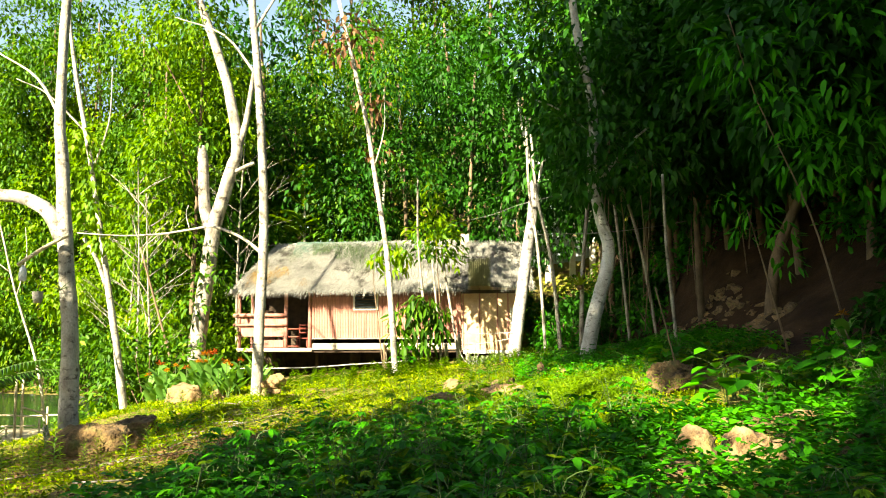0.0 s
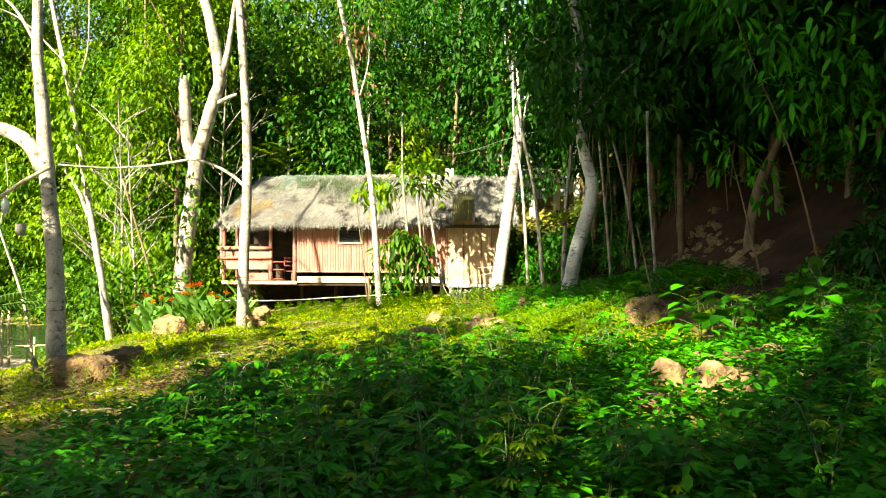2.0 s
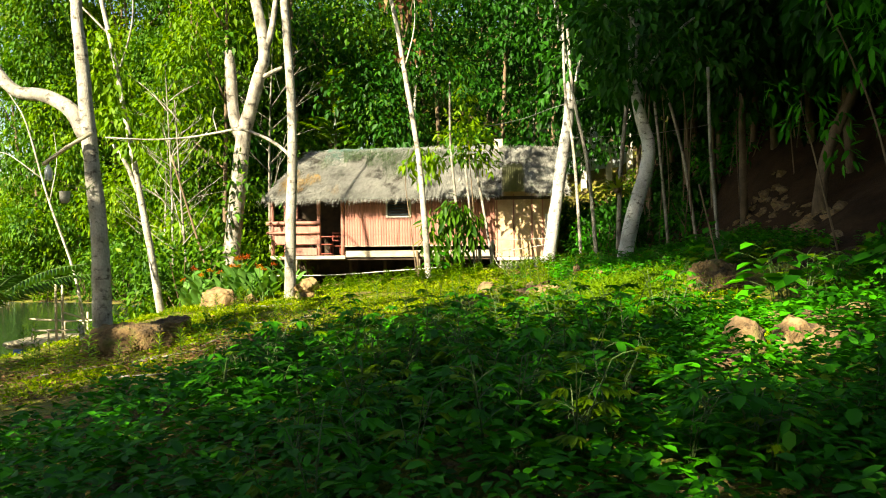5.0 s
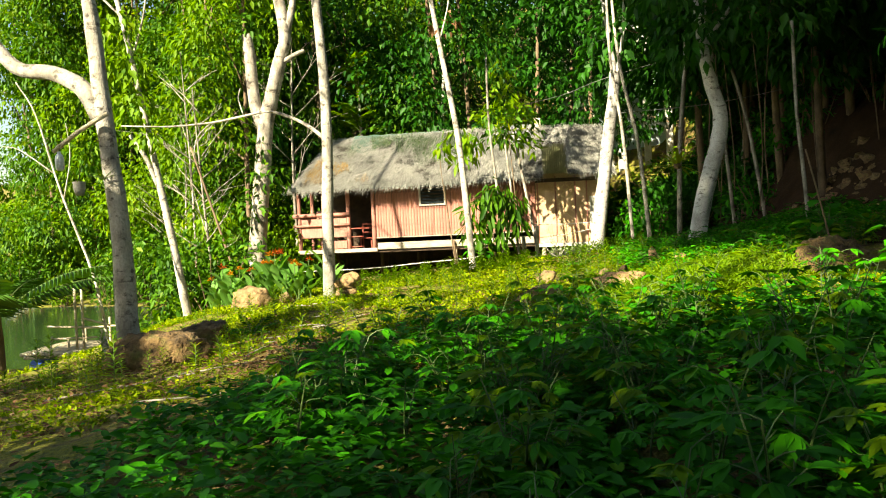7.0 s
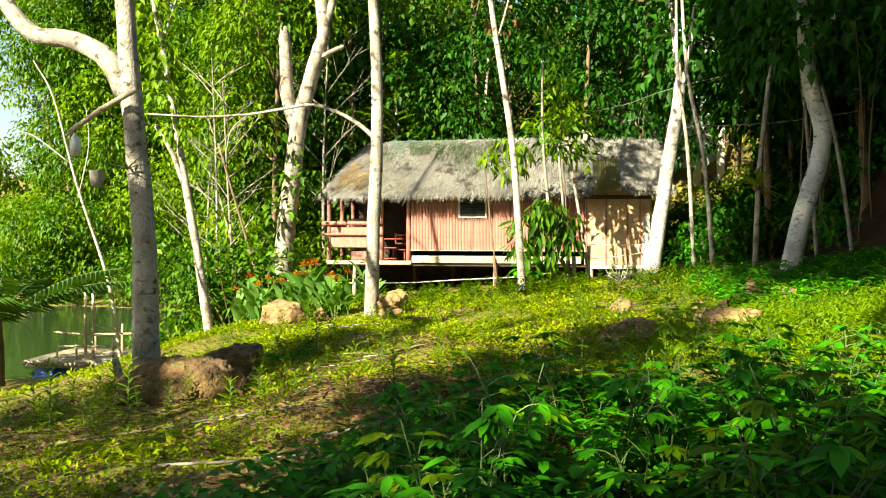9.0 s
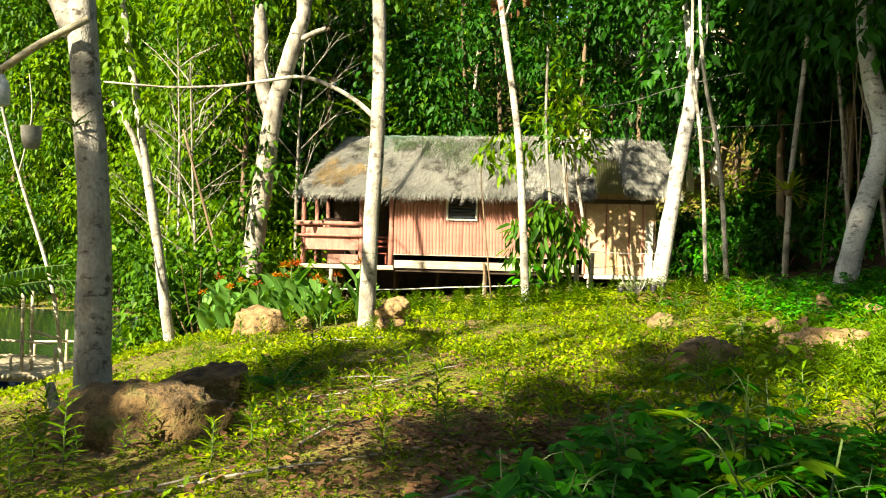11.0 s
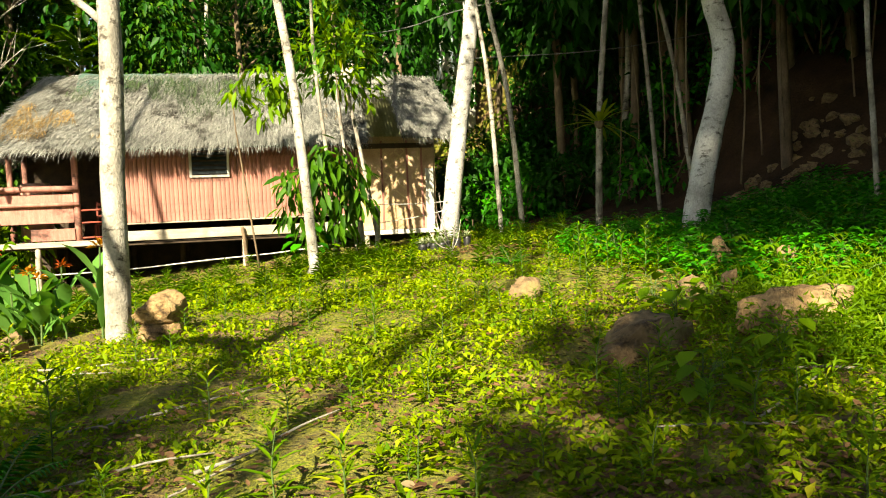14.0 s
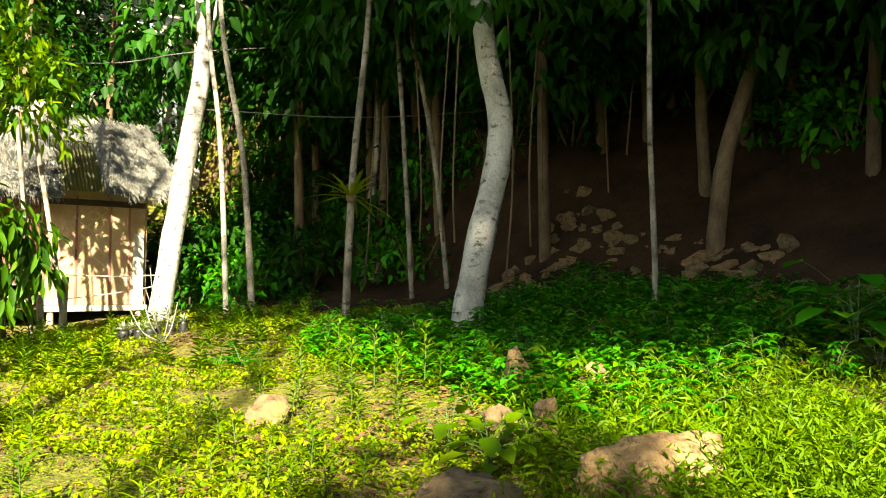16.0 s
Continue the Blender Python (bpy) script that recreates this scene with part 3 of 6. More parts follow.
    part("ridge_net", bm, NET, roof, "faded green netting over the ridge", True)
    part("ridge_board", soft_box(-0.16, 0.14, 27.95, 28.2, 4.2, 4.62, 0.01), PALE_WOOD, hut)
    # dark board added below the floor to stand in for the shade there
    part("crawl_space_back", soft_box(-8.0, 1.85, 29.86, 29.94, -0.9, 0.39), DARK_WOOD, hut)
    return hut


build_hut()


# ---- trees ----
def tree(name, label, trunk, r0, r1, bark, limbs=(), clumps=(), leaf=None, per=260, size=0.2, seed=1, category="tree", group="", bulge=0.35, sides=10, droop=-0.5):
    """A trunk through its points, limbs (points, radius at root, at tip) and a crown of leaf clumps."""
    rng, rs = random.Random(seed), np.random.RandomState(seed)
    base = Vector(trunk[0])
    ob = thing(name, label, category, base, group)
    down = Vector((trunk[0][0], trunk[0][1], trunk[0][2] - 0.25))
    v, f = tube([down - base] + [Vector(p) - base for p in trunk], r0, r1, sides, 5, rng, 0.06, bulge)
    mesh_object("trunk", v, f, bark, ob, "", True)
    for pts, a, b in limbs:
        v, f = tube([Vector(p) - base for p in pts], a, b, 7, 4, rng, 0.06)
        mesh_object("branch", v, f, bark, ob, "", True)
    if clumps:
        cl = [(x - base.x, y - base.y, z - base.z, r) for x, y, z, r in clumps]
        r, w, u, ln, wd = crown_leaves(rs, cl, per, size, droop)
        leaf_mesh("crown", r, w, u, ln, wd, leaf, ob)
    return ob


def clumps_along(rng, x, y, z0, z1, spread, n, r0, r1):
    return [(x + rng.uniform(-spread, spread), y + rng.uniform(-spread, spread), z0 + (z1 - z0) * (i + rng.random()) / n, rng.uniform(r0, r1)) for i in range(n)]


R = random.Random(11)
# the forked tree by the bank
tree("forked_tree", "pale-barked tree with a big arching side limb", [(-5.22, 10.9, -0.42), (-5.24, 10.9, 0.5), (-5.25, 10.9, 1.37), (-5.38, 10.9, 2.79), (-5.47, 10.9, 4.0), (-5.53, 10.9, 4.8), (-5.51, 11.0, 7.0), (-5.21, 11.2, 9.5)], 0.165, 0.05, PALE_BARK,
     [([(-5.41, 10.9, 2.80), (-5.66, 10.95, 3.22), (-6.11, 11.0, 3.47), (-6.62, 11.0, 3.58), (-7.07, 11.0, 4.16), (-7.42, 11.0, 4.86), (-7.91, 11.1, 6.2), (-8.11, 11.3, 7.8)], 0.125, 0.05),
      ([(-5.27, 10.78, -0.45), (-5.41, 10.72, -0.15), (-5.47, 10.7, 0.08)], 0.06, 0.035),
      ([(-5.51, 10.95, 4.6), (-5.91, 10.9, 5.3), (-6.51, 10.8, 5.7)], 0.03, 0.01)],
     [(-5.2, 11.3, 10.0, 1.2), (-8.3, 11.5, 8.6, 1.2), (-6.0, 11.6, 9.5, 1.0)], LEAF, 130, 0.22, 1)
tree("straight_tree", "slender straight tree with pale smooth bark", [(-4.11, 16.4, -0.12), (-4.06, 16.4, 1.6), (-4.0, 16.4, 3.1), (-4.02, 16.4, 4.5), (-4.16, 16.4, 6.8), (-4.35, 16.4, 9.0), (-4.3, 16.4, 11.0)], 0.135, 0.07, PALE_BARK,
     [([(-4.02, 16.4, 3.0), (-4.25, 16.38, 3.22), (-4.6, 16.36, 3.44), (-5.11, 16.34, 3.62), (-5.62, 16.3, 3.56), (-6.31, 16.3, 3.47), (-7.2, 16.3, 3.45), (-8.17, 16.3, 3.52)], 0.04, 0.014),
      ([(-5.62, 16.3, 3.56), (-5.7, 16.28, 3.9), (-5.66, 16.3, 4.1)], 0.015, 0.008),
      ([(-6.3, 16.3, 3.47), (-6.6, 16.3, 3.2), (-6.7, 16.3, 2.8)], 0.014, 0.006),
      ([(-4.2, 16.4, 7.0), (-5.0, 16.5, 8.0), (-6.2, 16.6, 8.5)], 0.035, 0.01), ([(-4.3, 16.4, 8.0), (-3.6, 16.3, 9.0), (-2.9, 16.2, 9.6)], 0.035, 0.01)],
     [(-4.3, 16.5, 11.5, 1.5), (-6.0, 16.8, 11.0, 1.0)], LEAF, 130, 0.22, 2)
tree("twin_stemmed_tree", "large mottled grey tree that forks into two stems", [(-9.19, 26.0, -0.6), (-9.1, 26.0, 1.0), (-8.86, 26.0, 2.85), (-8.63, 26.0, 4.7), (-8.35, 26.0, 5.7), (-8.03, 26.0, 6.8), (-7.85, 26.0, 7.6), (-8.2, 26.0, 9.6), (-8.7, 26.0, 11.2), (-9.37, 26.0, 13.0)], 0.33, 0.14, GREY_BARK,
     [([(-8.65, 26.0, 4.5), (-8.95, 26.0, 5.4), (-9.05, 26.0, 7.0), (-9.12, 26.0, 7.6)], 0.22, 0.17), ([(-7.92, 26.0, 7.3), (-7.6, 26.0, 8.2), (-7.45, 26.0, 9.1), (-7.3, 26.1, 10.5)], 0.15, 0.06),
      ([(-8.05, 26.0, 6.6), (-7.6, 25.9, 6.8), (-7.2, 25.9, 6.95)], 0.09, 0.06)],
     [(-9.1, 26.2, 8.0, 0.7), (-9.3, 26.2, 14.0, 1.8), (-9.5, 25.9, 2.0, 0.75), (-8.5, 25.9, 3.0, 0.6), (-9.2, 25.6, 1.1, 0.42), (-9.0, 25.6, 2.1, 0.4), (-8.85, 25.6, 3.2, 0.38), (-8.8, 25.6, 4.0, 0.34)], LEAF, 150, 0.25, 3)
tree("leaning_tree", "leaning pale tree hung with a yellow-green vine", [(-8.18, 18.8, -0.75), (-8.42, 18.8, 0.88), (-8.67, 18.8, 2.3), (-8.84, 18.8, 3.3), (-9.27, 18.8, 5.7), (-9.81, 18.8, 8.4), (-10.2, 18.9, 11.0)], 0.115, 0.04, PALE_BARK,
     [([(-8.72, 18.8, 2.4), (-8.95, 18.7, 3.1), (-9.3, 18.7, 3.65)], 0.06, 0.045), ([(-9.2, 18.8, 5.4), (-8.7, 18.6, 6.6), (-8.6, 18.5, 8.0)], 0.03, 0.01), ([(-9.4, 18.8, 6.4), (-10.4, 18.7, 7.4), (-11.2, 18.6, 7.8)], 0.03, 0.01)],
     [(-9.15, 18.6, 4.3, 0.5), (-9.3, 18.6, 5.2, 0.6), (-9.5, 18.6, 6.1, 0.5), (-8.85, 18.6, 3.6, 0.35)], LEAF_LIME, 420, 0.22, 4, droop=-1.2)
tree("slender_tree", "thin pale tree in front of the hut", [(-1.72, 21.2, 0.30), (-1.81, 21.2, 1.8), (-1.95, 21.2, 3.5), (-2.33, 21.2, 5.93), (-2.58, 21.2, 7.4), (-3.33, 21.2, 10.7)], 0.095, 0.05, PALE_BARK,
     [([(-2.3, 21.2, 5.8), (-2.0, 21.1, 6.9), (-2.0, 21.0, 8.0)], 0.025, 0.008)], [(-2.4, 21.3, 7.6, 0.5), (-3.1, 21.3, 9.6, 0.9), (-2.2, 21.2, 6.3, 0.35)], DRY, 160, 0.24, 5, droop=-1.0)
tree("leaning_white_tree", "thick white-barked tree that leans beside the annex", [(1.62, 25.0, 0.2), (1.80, 25.0, 1.5), (2.05, 25.0, 3.3), (2.30, 25.0, 4.9), (2.34, 25.1, 5.5)], 0.235, 0.15, WHITE_BARK,
     [([(2.33, 25.0, 5.3), (2.2, 25.1, 6.8), (1.85, 25.1, 9.0), (1.7, 25.2, 10.5)], 0.10, 0.04), ([(2.35, 25.0, 5.2), (2.6, 25.0, 6.4), (2.7, 25.0, 8.0)], 0.07, 0.03)], [(1.8, 25.3, 10.0, 1.4), (2.7, 25.2, 8.6, 1.2)], LEAF_DARK, 150, 0.24, 6)
tree("curved_tree", "blotched white tree with a bent trunk", [(3.10, 17.6, 0.62), (3.30, 17.6, 1.67), (3.57, 17.65, 2.57), (3.66, 17.7, 3.2), (3.47, 17.75, 4.0), (3.36, 17.8, 5.2), (3.38, 17.8, 6.5), (3.1, 17.8, 8.0), (2.9, 17.8, 9.5)], 0.19, 0.09, WHITE_BARK,
     [([(3.4, 17.8, 4.6), (4.2, 17.6, 5.6), (5.0, 17.4, 6.2)], 0.05, 0.015), ([(3.38, 17.8, 5.8), (2.6, 17.6, 6.4), (2.0, 17.4, 6.6)], 0.04, 0.012)],
     [(3.0, 17.3, 4.7, 0.75), (3.9, 17.2, 5.0, 0.8), (3.3, 17.2, 5.7, 0.9), (2.5, 17.2, 5.8, 0.8), (4.6, 17.2, 5.9, 0.9), (3.6, 17.4, 6.9, 1.1), (2.4, 17.3, 7.1, 0.9), (4.9, 17.3, 7.3, 1.1), (3.2, 17.5, 8.4, 1.3)], LEAF_DARK, 230, 0.24, 7, droop=-0.9)
tree("shade_tree", "dark mottled tree at the foot of the slope", [(6.97, 17.0, ground_z(6.97, 17.0)), (7.1, 17.0, 2.6), (7.3, 17.0, 3.3), (7.92, 17.0, 4.6), (8.3, 17.0, 5.6), (8.6, 17.0, 8.0)], 0.15, 0.08, BROWN_BARK,
     [([(8.1, 17.0, 5.0), (7.2, 16.6, 6.0), (6.4, 16.2, 6.6)], 0.07, 0.02)], clumps_along(R, 7.6, 16.6, 4.6, 9.5, 1.8, 13, 0.8, 1.3), LEAF_DARK, 200, 0.26, 8, droop=-0.8)
thin = [([(3.35, 21.0, 0.5), (3.43, 21.0, 2.86), (3.66, 21.0, 5.56), (3.7, 21.0, 8.5)], 0.075, 0.04), ([(4.7, 21.2, 0.6), (4.47, 21.2, 3.43), (4.25, 21.2, 5.73), (4.1, 21.2, 8.0)], 0.05, 0.03),
        ([(5.42, 21.2, 0.75), (5.03, 21.2, 3.49), (4.41, 21.2, 5.77), (4.0, 21.2, 7.5)], 0.055, 0.03), ([(2.61, 24.2, 0.15), (2.42, 24.2, 3.57), (2.16, 24.2, 5.58), (2.1, 24.2, 8.0)], 0.06, 0.035),
        ([(3.06, 24.1, 0.15), (2.82, 24.1, 3.28), (2.39, 24.1, 5.5), (2.2, 24.1, 8.0)], 0.075, 0.04), ([(4.8, 16.2, 1.0), (4.72, 16.2, 2.0), (4.64, 16.2, 3.0), (4.6, 16.2, 4.6)], 0.04, 0.03),
        ([(5.6, 24.5, 1.0), (5.9, 24.5, 4.5), (5.8, 24.5, 8.0)], 0.11, 0.06), ([(8.0, 23.0, 2.0), (7.7, 23.0, 5.0), (7.9, 23.0, 9.0)], 0.09, 0.05),
        ([(-1.0, 23.6, 0.15), (-1.15, 23.6, 2.2), (-1.3, 23.6, 4.0), (-1.3, 23.6, 6.0)], 0.05, 0.03), ([(-0.6, 23.8, 0.15), (-0.75, 23.8, 2.0), (-0.9, 23.8, 3.6)], 0.045, 0.03),
        ([(-0.05, 24.2, 0.2), (-0.35, 24.2, 2.0), (-0.65, 24.2, 3.7)], 0.055, 0.035), ([(-3.4, 30.8, 0.3), (-3.5, 30.8, 4.0), (-3.3, 30.8, 8.0)], 0.09, 0.05)]
for i, (pts, a, b) in enumerate(thin):
    pts[0] = (pts[0][0], pts[0][1], ground_z(pts[0][0], pts[0][1]))
    tree("sapling", "thin pale-stemmed sapling with a bare lower stem", pts, a, b, PALE_BARK if i in (3, 4, 7, 11) else GREY_BARK, (), [(pts[-1][0], pts[-1][1], pts[-1][2] + 0.3, 0.8)] , LEAF_DARK if i < 8 else LEAF, 150, 0.22, 20 + i, "sapling", "thin saplings", 0.1, 7)
tree("bare_sapling", "bare pale sapling that leans over the bank", [(-8.9, 16.6, -0.95), (-9.13, 16.6, 0.5), (-9.75, 16.6, 2.3), (-10.2, 16.6, 3.9), (-10.6, 16.6, 4.6)], 0.04, 0.012, PALE_BARK,
     [([(-9.7, 16.6, 2.1), (-9.5, 16.6, 3.0), (-9.55, 16.6, 3.7)], 0.015, 0.006), ([(-9.9, 16.6, 2.7), (-10.6, 16.6, 3.2), (-11.0, 16.6, 3.3)], 0.015, 0.006)], (), None, seed=40, category="sapling")
tree("leaning_pole", "thin yellowish leaning stem among the shrubs", [(-8.95, 24.0, -0.6), (-9.5, 24.0, 1.3), (-10.3, 24.0, 3.9)], 0.05, 0.03, BROWN_BARK, (), (), None, seed=41, category="sapling")
tree("bare_pole", "thin pale stake leaning by the boulder", [(4.07, 12.9, 0.5), (3.93, 12.9, 1.2), (3.72, 12.9, 2.1)], 0.017, 0.012, BROWN_BARK, (), (), None, seed=42, category="pole", bulge=0)


# ---- the forest behind and beside ----
def forest_tree(seed, leaf, h, spread, n, low, size=0.30, per=150):
    rng = random.Random(seed)
    top = (rng.uniform(-0.5, 0.5), rng.uniform(-0.5, 0.5), h)
    limbs = []
    cl = clumps_along(rng, 0, 0, low, h + 0.5, spread, n, 0.75, 1.45)
    for c in cl[::3]:
        limbs.append(([(top[0] * c[2] / h * 0.8, top[1] * c[2] / h * 0.8, c[2] * 0.8), (c[0] * 0.6, c[1] * 0.6, c[2] * 0.95), c[:3]], 0.04, 0.012))
    return tree("forest_tree", "tall tropical tree with a dense leafy crown", [(0, 0, 0), (top[0] * 0.2, 0.1, h * 0.35), (top[0] * 0.7, top[1] * 0.5, h * 0.7), top], 0.13, 0.04, BROWN_BARK, limbs, cl, leaf, per, size, seed, "tree", "forest trees", 0.3, 8, -0.8)


def bush(seed, leaf, r, size, per=330, label="dense green understorey bush"):
    rng, rs = random.Random(seed), np.random.RandomState(seed)
    ob = thing("bush", label, "bush", (0, 0, 0), "understorey bushes")
    v, f = [], []
    for i in range(6):
        a = i * 1.05 + rng.random()
        tube([(0, 0, -0.1), (0.3 * r * math.cos(a), 0.3 * r * math.sin(a), 0.5 * r), (0.6 * r * math.cos(a), 0.6 * r * math.sin(a), 1.1 * r)], 0.02, 0.008, 5, 2, None, 0, 0, v, f)
    mesh_object("woody_base", v, f, BROWN_BARK, ob)
    cl = [(rng.uniform(-0.6, 0.6) * r, rng.uniform(-0.6, 0.6) * r, rng.uniform(0.3, 1.3) * r, rng.uniform(0.35, 0.6) * r) for _ in range(8)]
    q = crown_leaves(rs, cl, per, size, -0.3)
    leaf_mesh("foliage", *q, leaf, ob)
    return ob


def scatter(makers, spots, rng, s0=0.85, s1=1.2, sink=0.05):
    """Puts the first of each maker on a spot of its own, and copies of them on the others."""
    for i, (x, y) in enumerate(spots):
        k = i % len(makers)
        s = rng.uniform(s0, s1)
        m = pose(x, y, ground_z(x, y) - sink, 0, 0, rng.uniform(0, 360)) @ Matrix.Diagonal((s, s, s * rng.uniform(0.9, 1.12), 1))
        if i < len(makers):
            makers[i].matrix_basis = m
        else:
            src = makers[k]
            keep = src.matrix_basis.copy()
            src.matrix_basis = Matrix()
            copy_thing(src, m)
            src.matrix_basis = keep


F = random.Random(21)
bright = [forest_tree(50, LEAF, 9.5, 1.7, 15, 2.0, 0.22, 220), forest_tree(51, LEAF, 8.0, 1.5, 13, 1.6, 0.20, 230), forest_tree(52, LEAF_LIME, 8.5, 1.6, 12, 1.8, 0.20, 220), forest_tree(53, LEAF_DARK, 11.0, 1.9, 15, 2.6, 0.24, 190)]
spots = []
feathery = [forest_tree(65, LEAF_LIME, 9.0, 1.7, 13, 1.8, 0.15, 420), forest_tree(66, LEAF, 10.0, 1.6, 13, 2.2, 0.2, 300)]
for row, (y, x0, x1, n) in enumerate(((31.8, -11, 9, 12), (34.5, -16, 12, 14), (38.0, -20, 16, 14), (43.0, -24, 14, 9))):
    spots += [(x0 + (x1 - x0) * (i + F.uniform(0.15, 0.85)) / n, y + F.uniform(-1.0, 1.0)) for i in range(n)]
F.shuffle(spots)
scatter([forest_tree(70, LEAF, 17.0, 2.2, 22, 5.0, 0.32, 130)], [(-16 + 2.9 * i + F.uniform(-0.7, 0.7), 45.0 + F.uniform(-1.5, 1.5)) for i in range(9)], F, 0.95, 1.15)
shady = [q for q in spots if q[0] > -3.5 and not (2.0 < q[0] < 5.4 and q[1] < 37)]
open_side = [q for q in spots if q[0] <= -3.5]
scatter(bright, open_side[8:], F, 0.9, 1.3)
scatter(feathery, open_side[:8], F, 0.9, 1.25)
# behind the hut the shade is partly put into these darker leaves
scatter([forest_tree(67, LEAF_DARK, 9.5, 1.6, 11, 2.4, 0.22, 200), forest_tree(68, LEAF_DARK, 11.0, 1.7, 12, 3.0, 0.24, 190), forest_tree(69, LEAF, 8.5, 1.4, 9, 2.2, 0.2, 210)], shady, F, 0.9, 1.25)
left = [(-12.5 - 1.5 * i + F.uniform(-0.6, 0.6), 33.5 + 0.4 * i + F.uniform(-1.0, 1.0)) for i in range(8)] + [(-12.0 - 1.6 * i, 37.5 + F.uniform(-1, 1)) for i in range(8)] + [(-24.4, 37.0), (-11.9, 30.0), (-10.4, 28.4), (-13.6, 32.0), (-11.3, 32.2)]
low_left = [(-26 - 2.5 * i, 38 + 1.0 * i + F.uniform(-1, 1)) for i in range(7)]
scatter([forest_tree(54, LEAF_LIME, 14.0, 2.1, 26, 0.8, 0.22, 250), forest_tree(55, LEAF, 15.5, 2.1, 27, 0.8, 0.22, 250)], left, F, 0.85, 1.15)
scatter([forest_tree(61, LEAF_LIME, 6.0, 1.9, 14, 0.8, 0.30)], low_left, F, 0.8, 1.1)
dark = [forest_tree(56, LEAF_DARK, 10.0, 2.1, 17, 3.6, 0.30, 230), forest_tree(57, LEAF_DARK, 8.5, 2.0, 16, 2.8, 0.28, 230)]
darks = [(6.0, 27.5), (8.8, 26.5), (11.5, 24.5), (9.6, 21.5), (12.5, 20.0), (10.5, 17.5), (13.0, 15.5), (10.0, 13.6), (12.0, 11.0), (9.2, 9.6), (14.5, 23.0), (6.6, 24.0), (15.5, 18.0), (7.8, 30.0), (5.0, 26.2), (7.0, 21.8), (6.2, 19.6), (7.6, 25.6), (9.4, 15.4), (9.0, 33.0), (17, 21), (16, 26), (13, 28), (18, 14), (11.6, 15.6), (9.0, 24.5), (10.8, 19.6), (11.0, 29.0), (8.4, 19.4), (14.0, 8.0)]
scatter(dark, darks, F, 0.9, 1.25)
# extra crowns added overhead to keep sun and sky light off the slope
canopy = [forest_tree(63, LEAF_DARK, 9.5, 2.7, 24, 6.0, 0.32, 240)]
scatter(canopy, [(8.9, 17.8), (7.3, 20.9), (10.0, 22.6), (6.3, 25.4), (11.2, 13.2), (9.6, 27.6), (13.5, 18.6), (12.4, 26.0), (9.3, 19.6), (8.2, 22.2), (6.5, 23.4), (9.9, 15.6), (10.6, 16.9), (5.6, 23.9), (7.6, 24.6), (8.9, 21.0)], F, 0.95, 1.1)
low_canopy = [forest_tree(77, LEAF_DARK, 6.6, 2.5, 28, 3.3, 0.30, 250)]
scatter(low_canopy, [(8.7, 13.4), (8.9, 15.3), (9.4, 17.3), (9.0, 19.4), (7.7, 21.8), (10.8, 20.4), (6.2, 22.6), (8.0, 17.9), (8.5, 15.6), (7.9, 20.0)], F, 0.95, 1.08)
# unseen wood added behind the path, placed so that it shades the near ground
behind = [forest_tree(58, LEAF, 9.0, 1.9, 18, 0.8, 0.34, 105), forest_tree(59, LEAF_DARK, 9.0, 1.9, 18, 0.8, 0.34, 105)]
bs = []
for s in (-6.0, -8.5):
    for p in np.arange(-4.6 if s == -6.0 else -4.0, 16, 1.9):
        p = float(p) + F.uniform(-0.4, 0.4)
        bs.append((0.53 * s + 0.85 * p, 0.85 * s - 0.53 * p))
edge_row = [q for q in bs if 0.85 * q[0] - 0.53 * q[1] < -2.4]
scatter(behind, [q for q in bs if q not in edge_row], F, 1.10, 1.17)
scatter([forest_tree(78, LEAF, 9.0, 1.8, 18, 0.8, 0.34, 84)], edge_row, F, 0.93, 0.98)
scatter([forest_tree(62, LEAF, 8.7, 1.7, 15, 0.8, 0.34, 76)], [(0.53 * -6 + 0.85 * p, 0.85 * -6 - 0.53 * p) for p in (-7.9, -9.4, -10.9, -12.6, -14.3, -16.0, -17.7, -19.4)], F, 0.84, 0.9)
# high crowns out of view (middle, tall), added to shade the right-hand wood
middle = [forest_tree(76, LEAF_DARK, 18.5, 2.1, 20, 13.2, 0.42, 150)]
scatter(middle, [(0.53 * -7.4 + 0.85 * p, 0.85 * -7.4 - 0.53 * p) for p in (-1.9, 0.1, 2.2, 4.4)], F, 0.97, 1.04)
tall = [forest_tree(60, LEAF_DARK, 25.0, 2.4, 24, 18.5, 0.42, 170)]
# unseen slim trees, each added to drop shade on one chosen patch
tree("forest_tree", "unseen slim tree with a narrow crown, added to cast shade", [(-8.92, -1.52, -0.90), (-9.0, -1.52, 4.0), (-8.92, -1.52, 8.0), (-8.95, -1.52, 11.5)], 0.13, 0.05, BROWN_BARK, (), clumps_along(R, -8.92, -1.52, 8.2, 12.0, 0.6, 12, 0.45, 0.75), LEAF_DARK, 270, 0.3, 64, "tree", "forest trees")
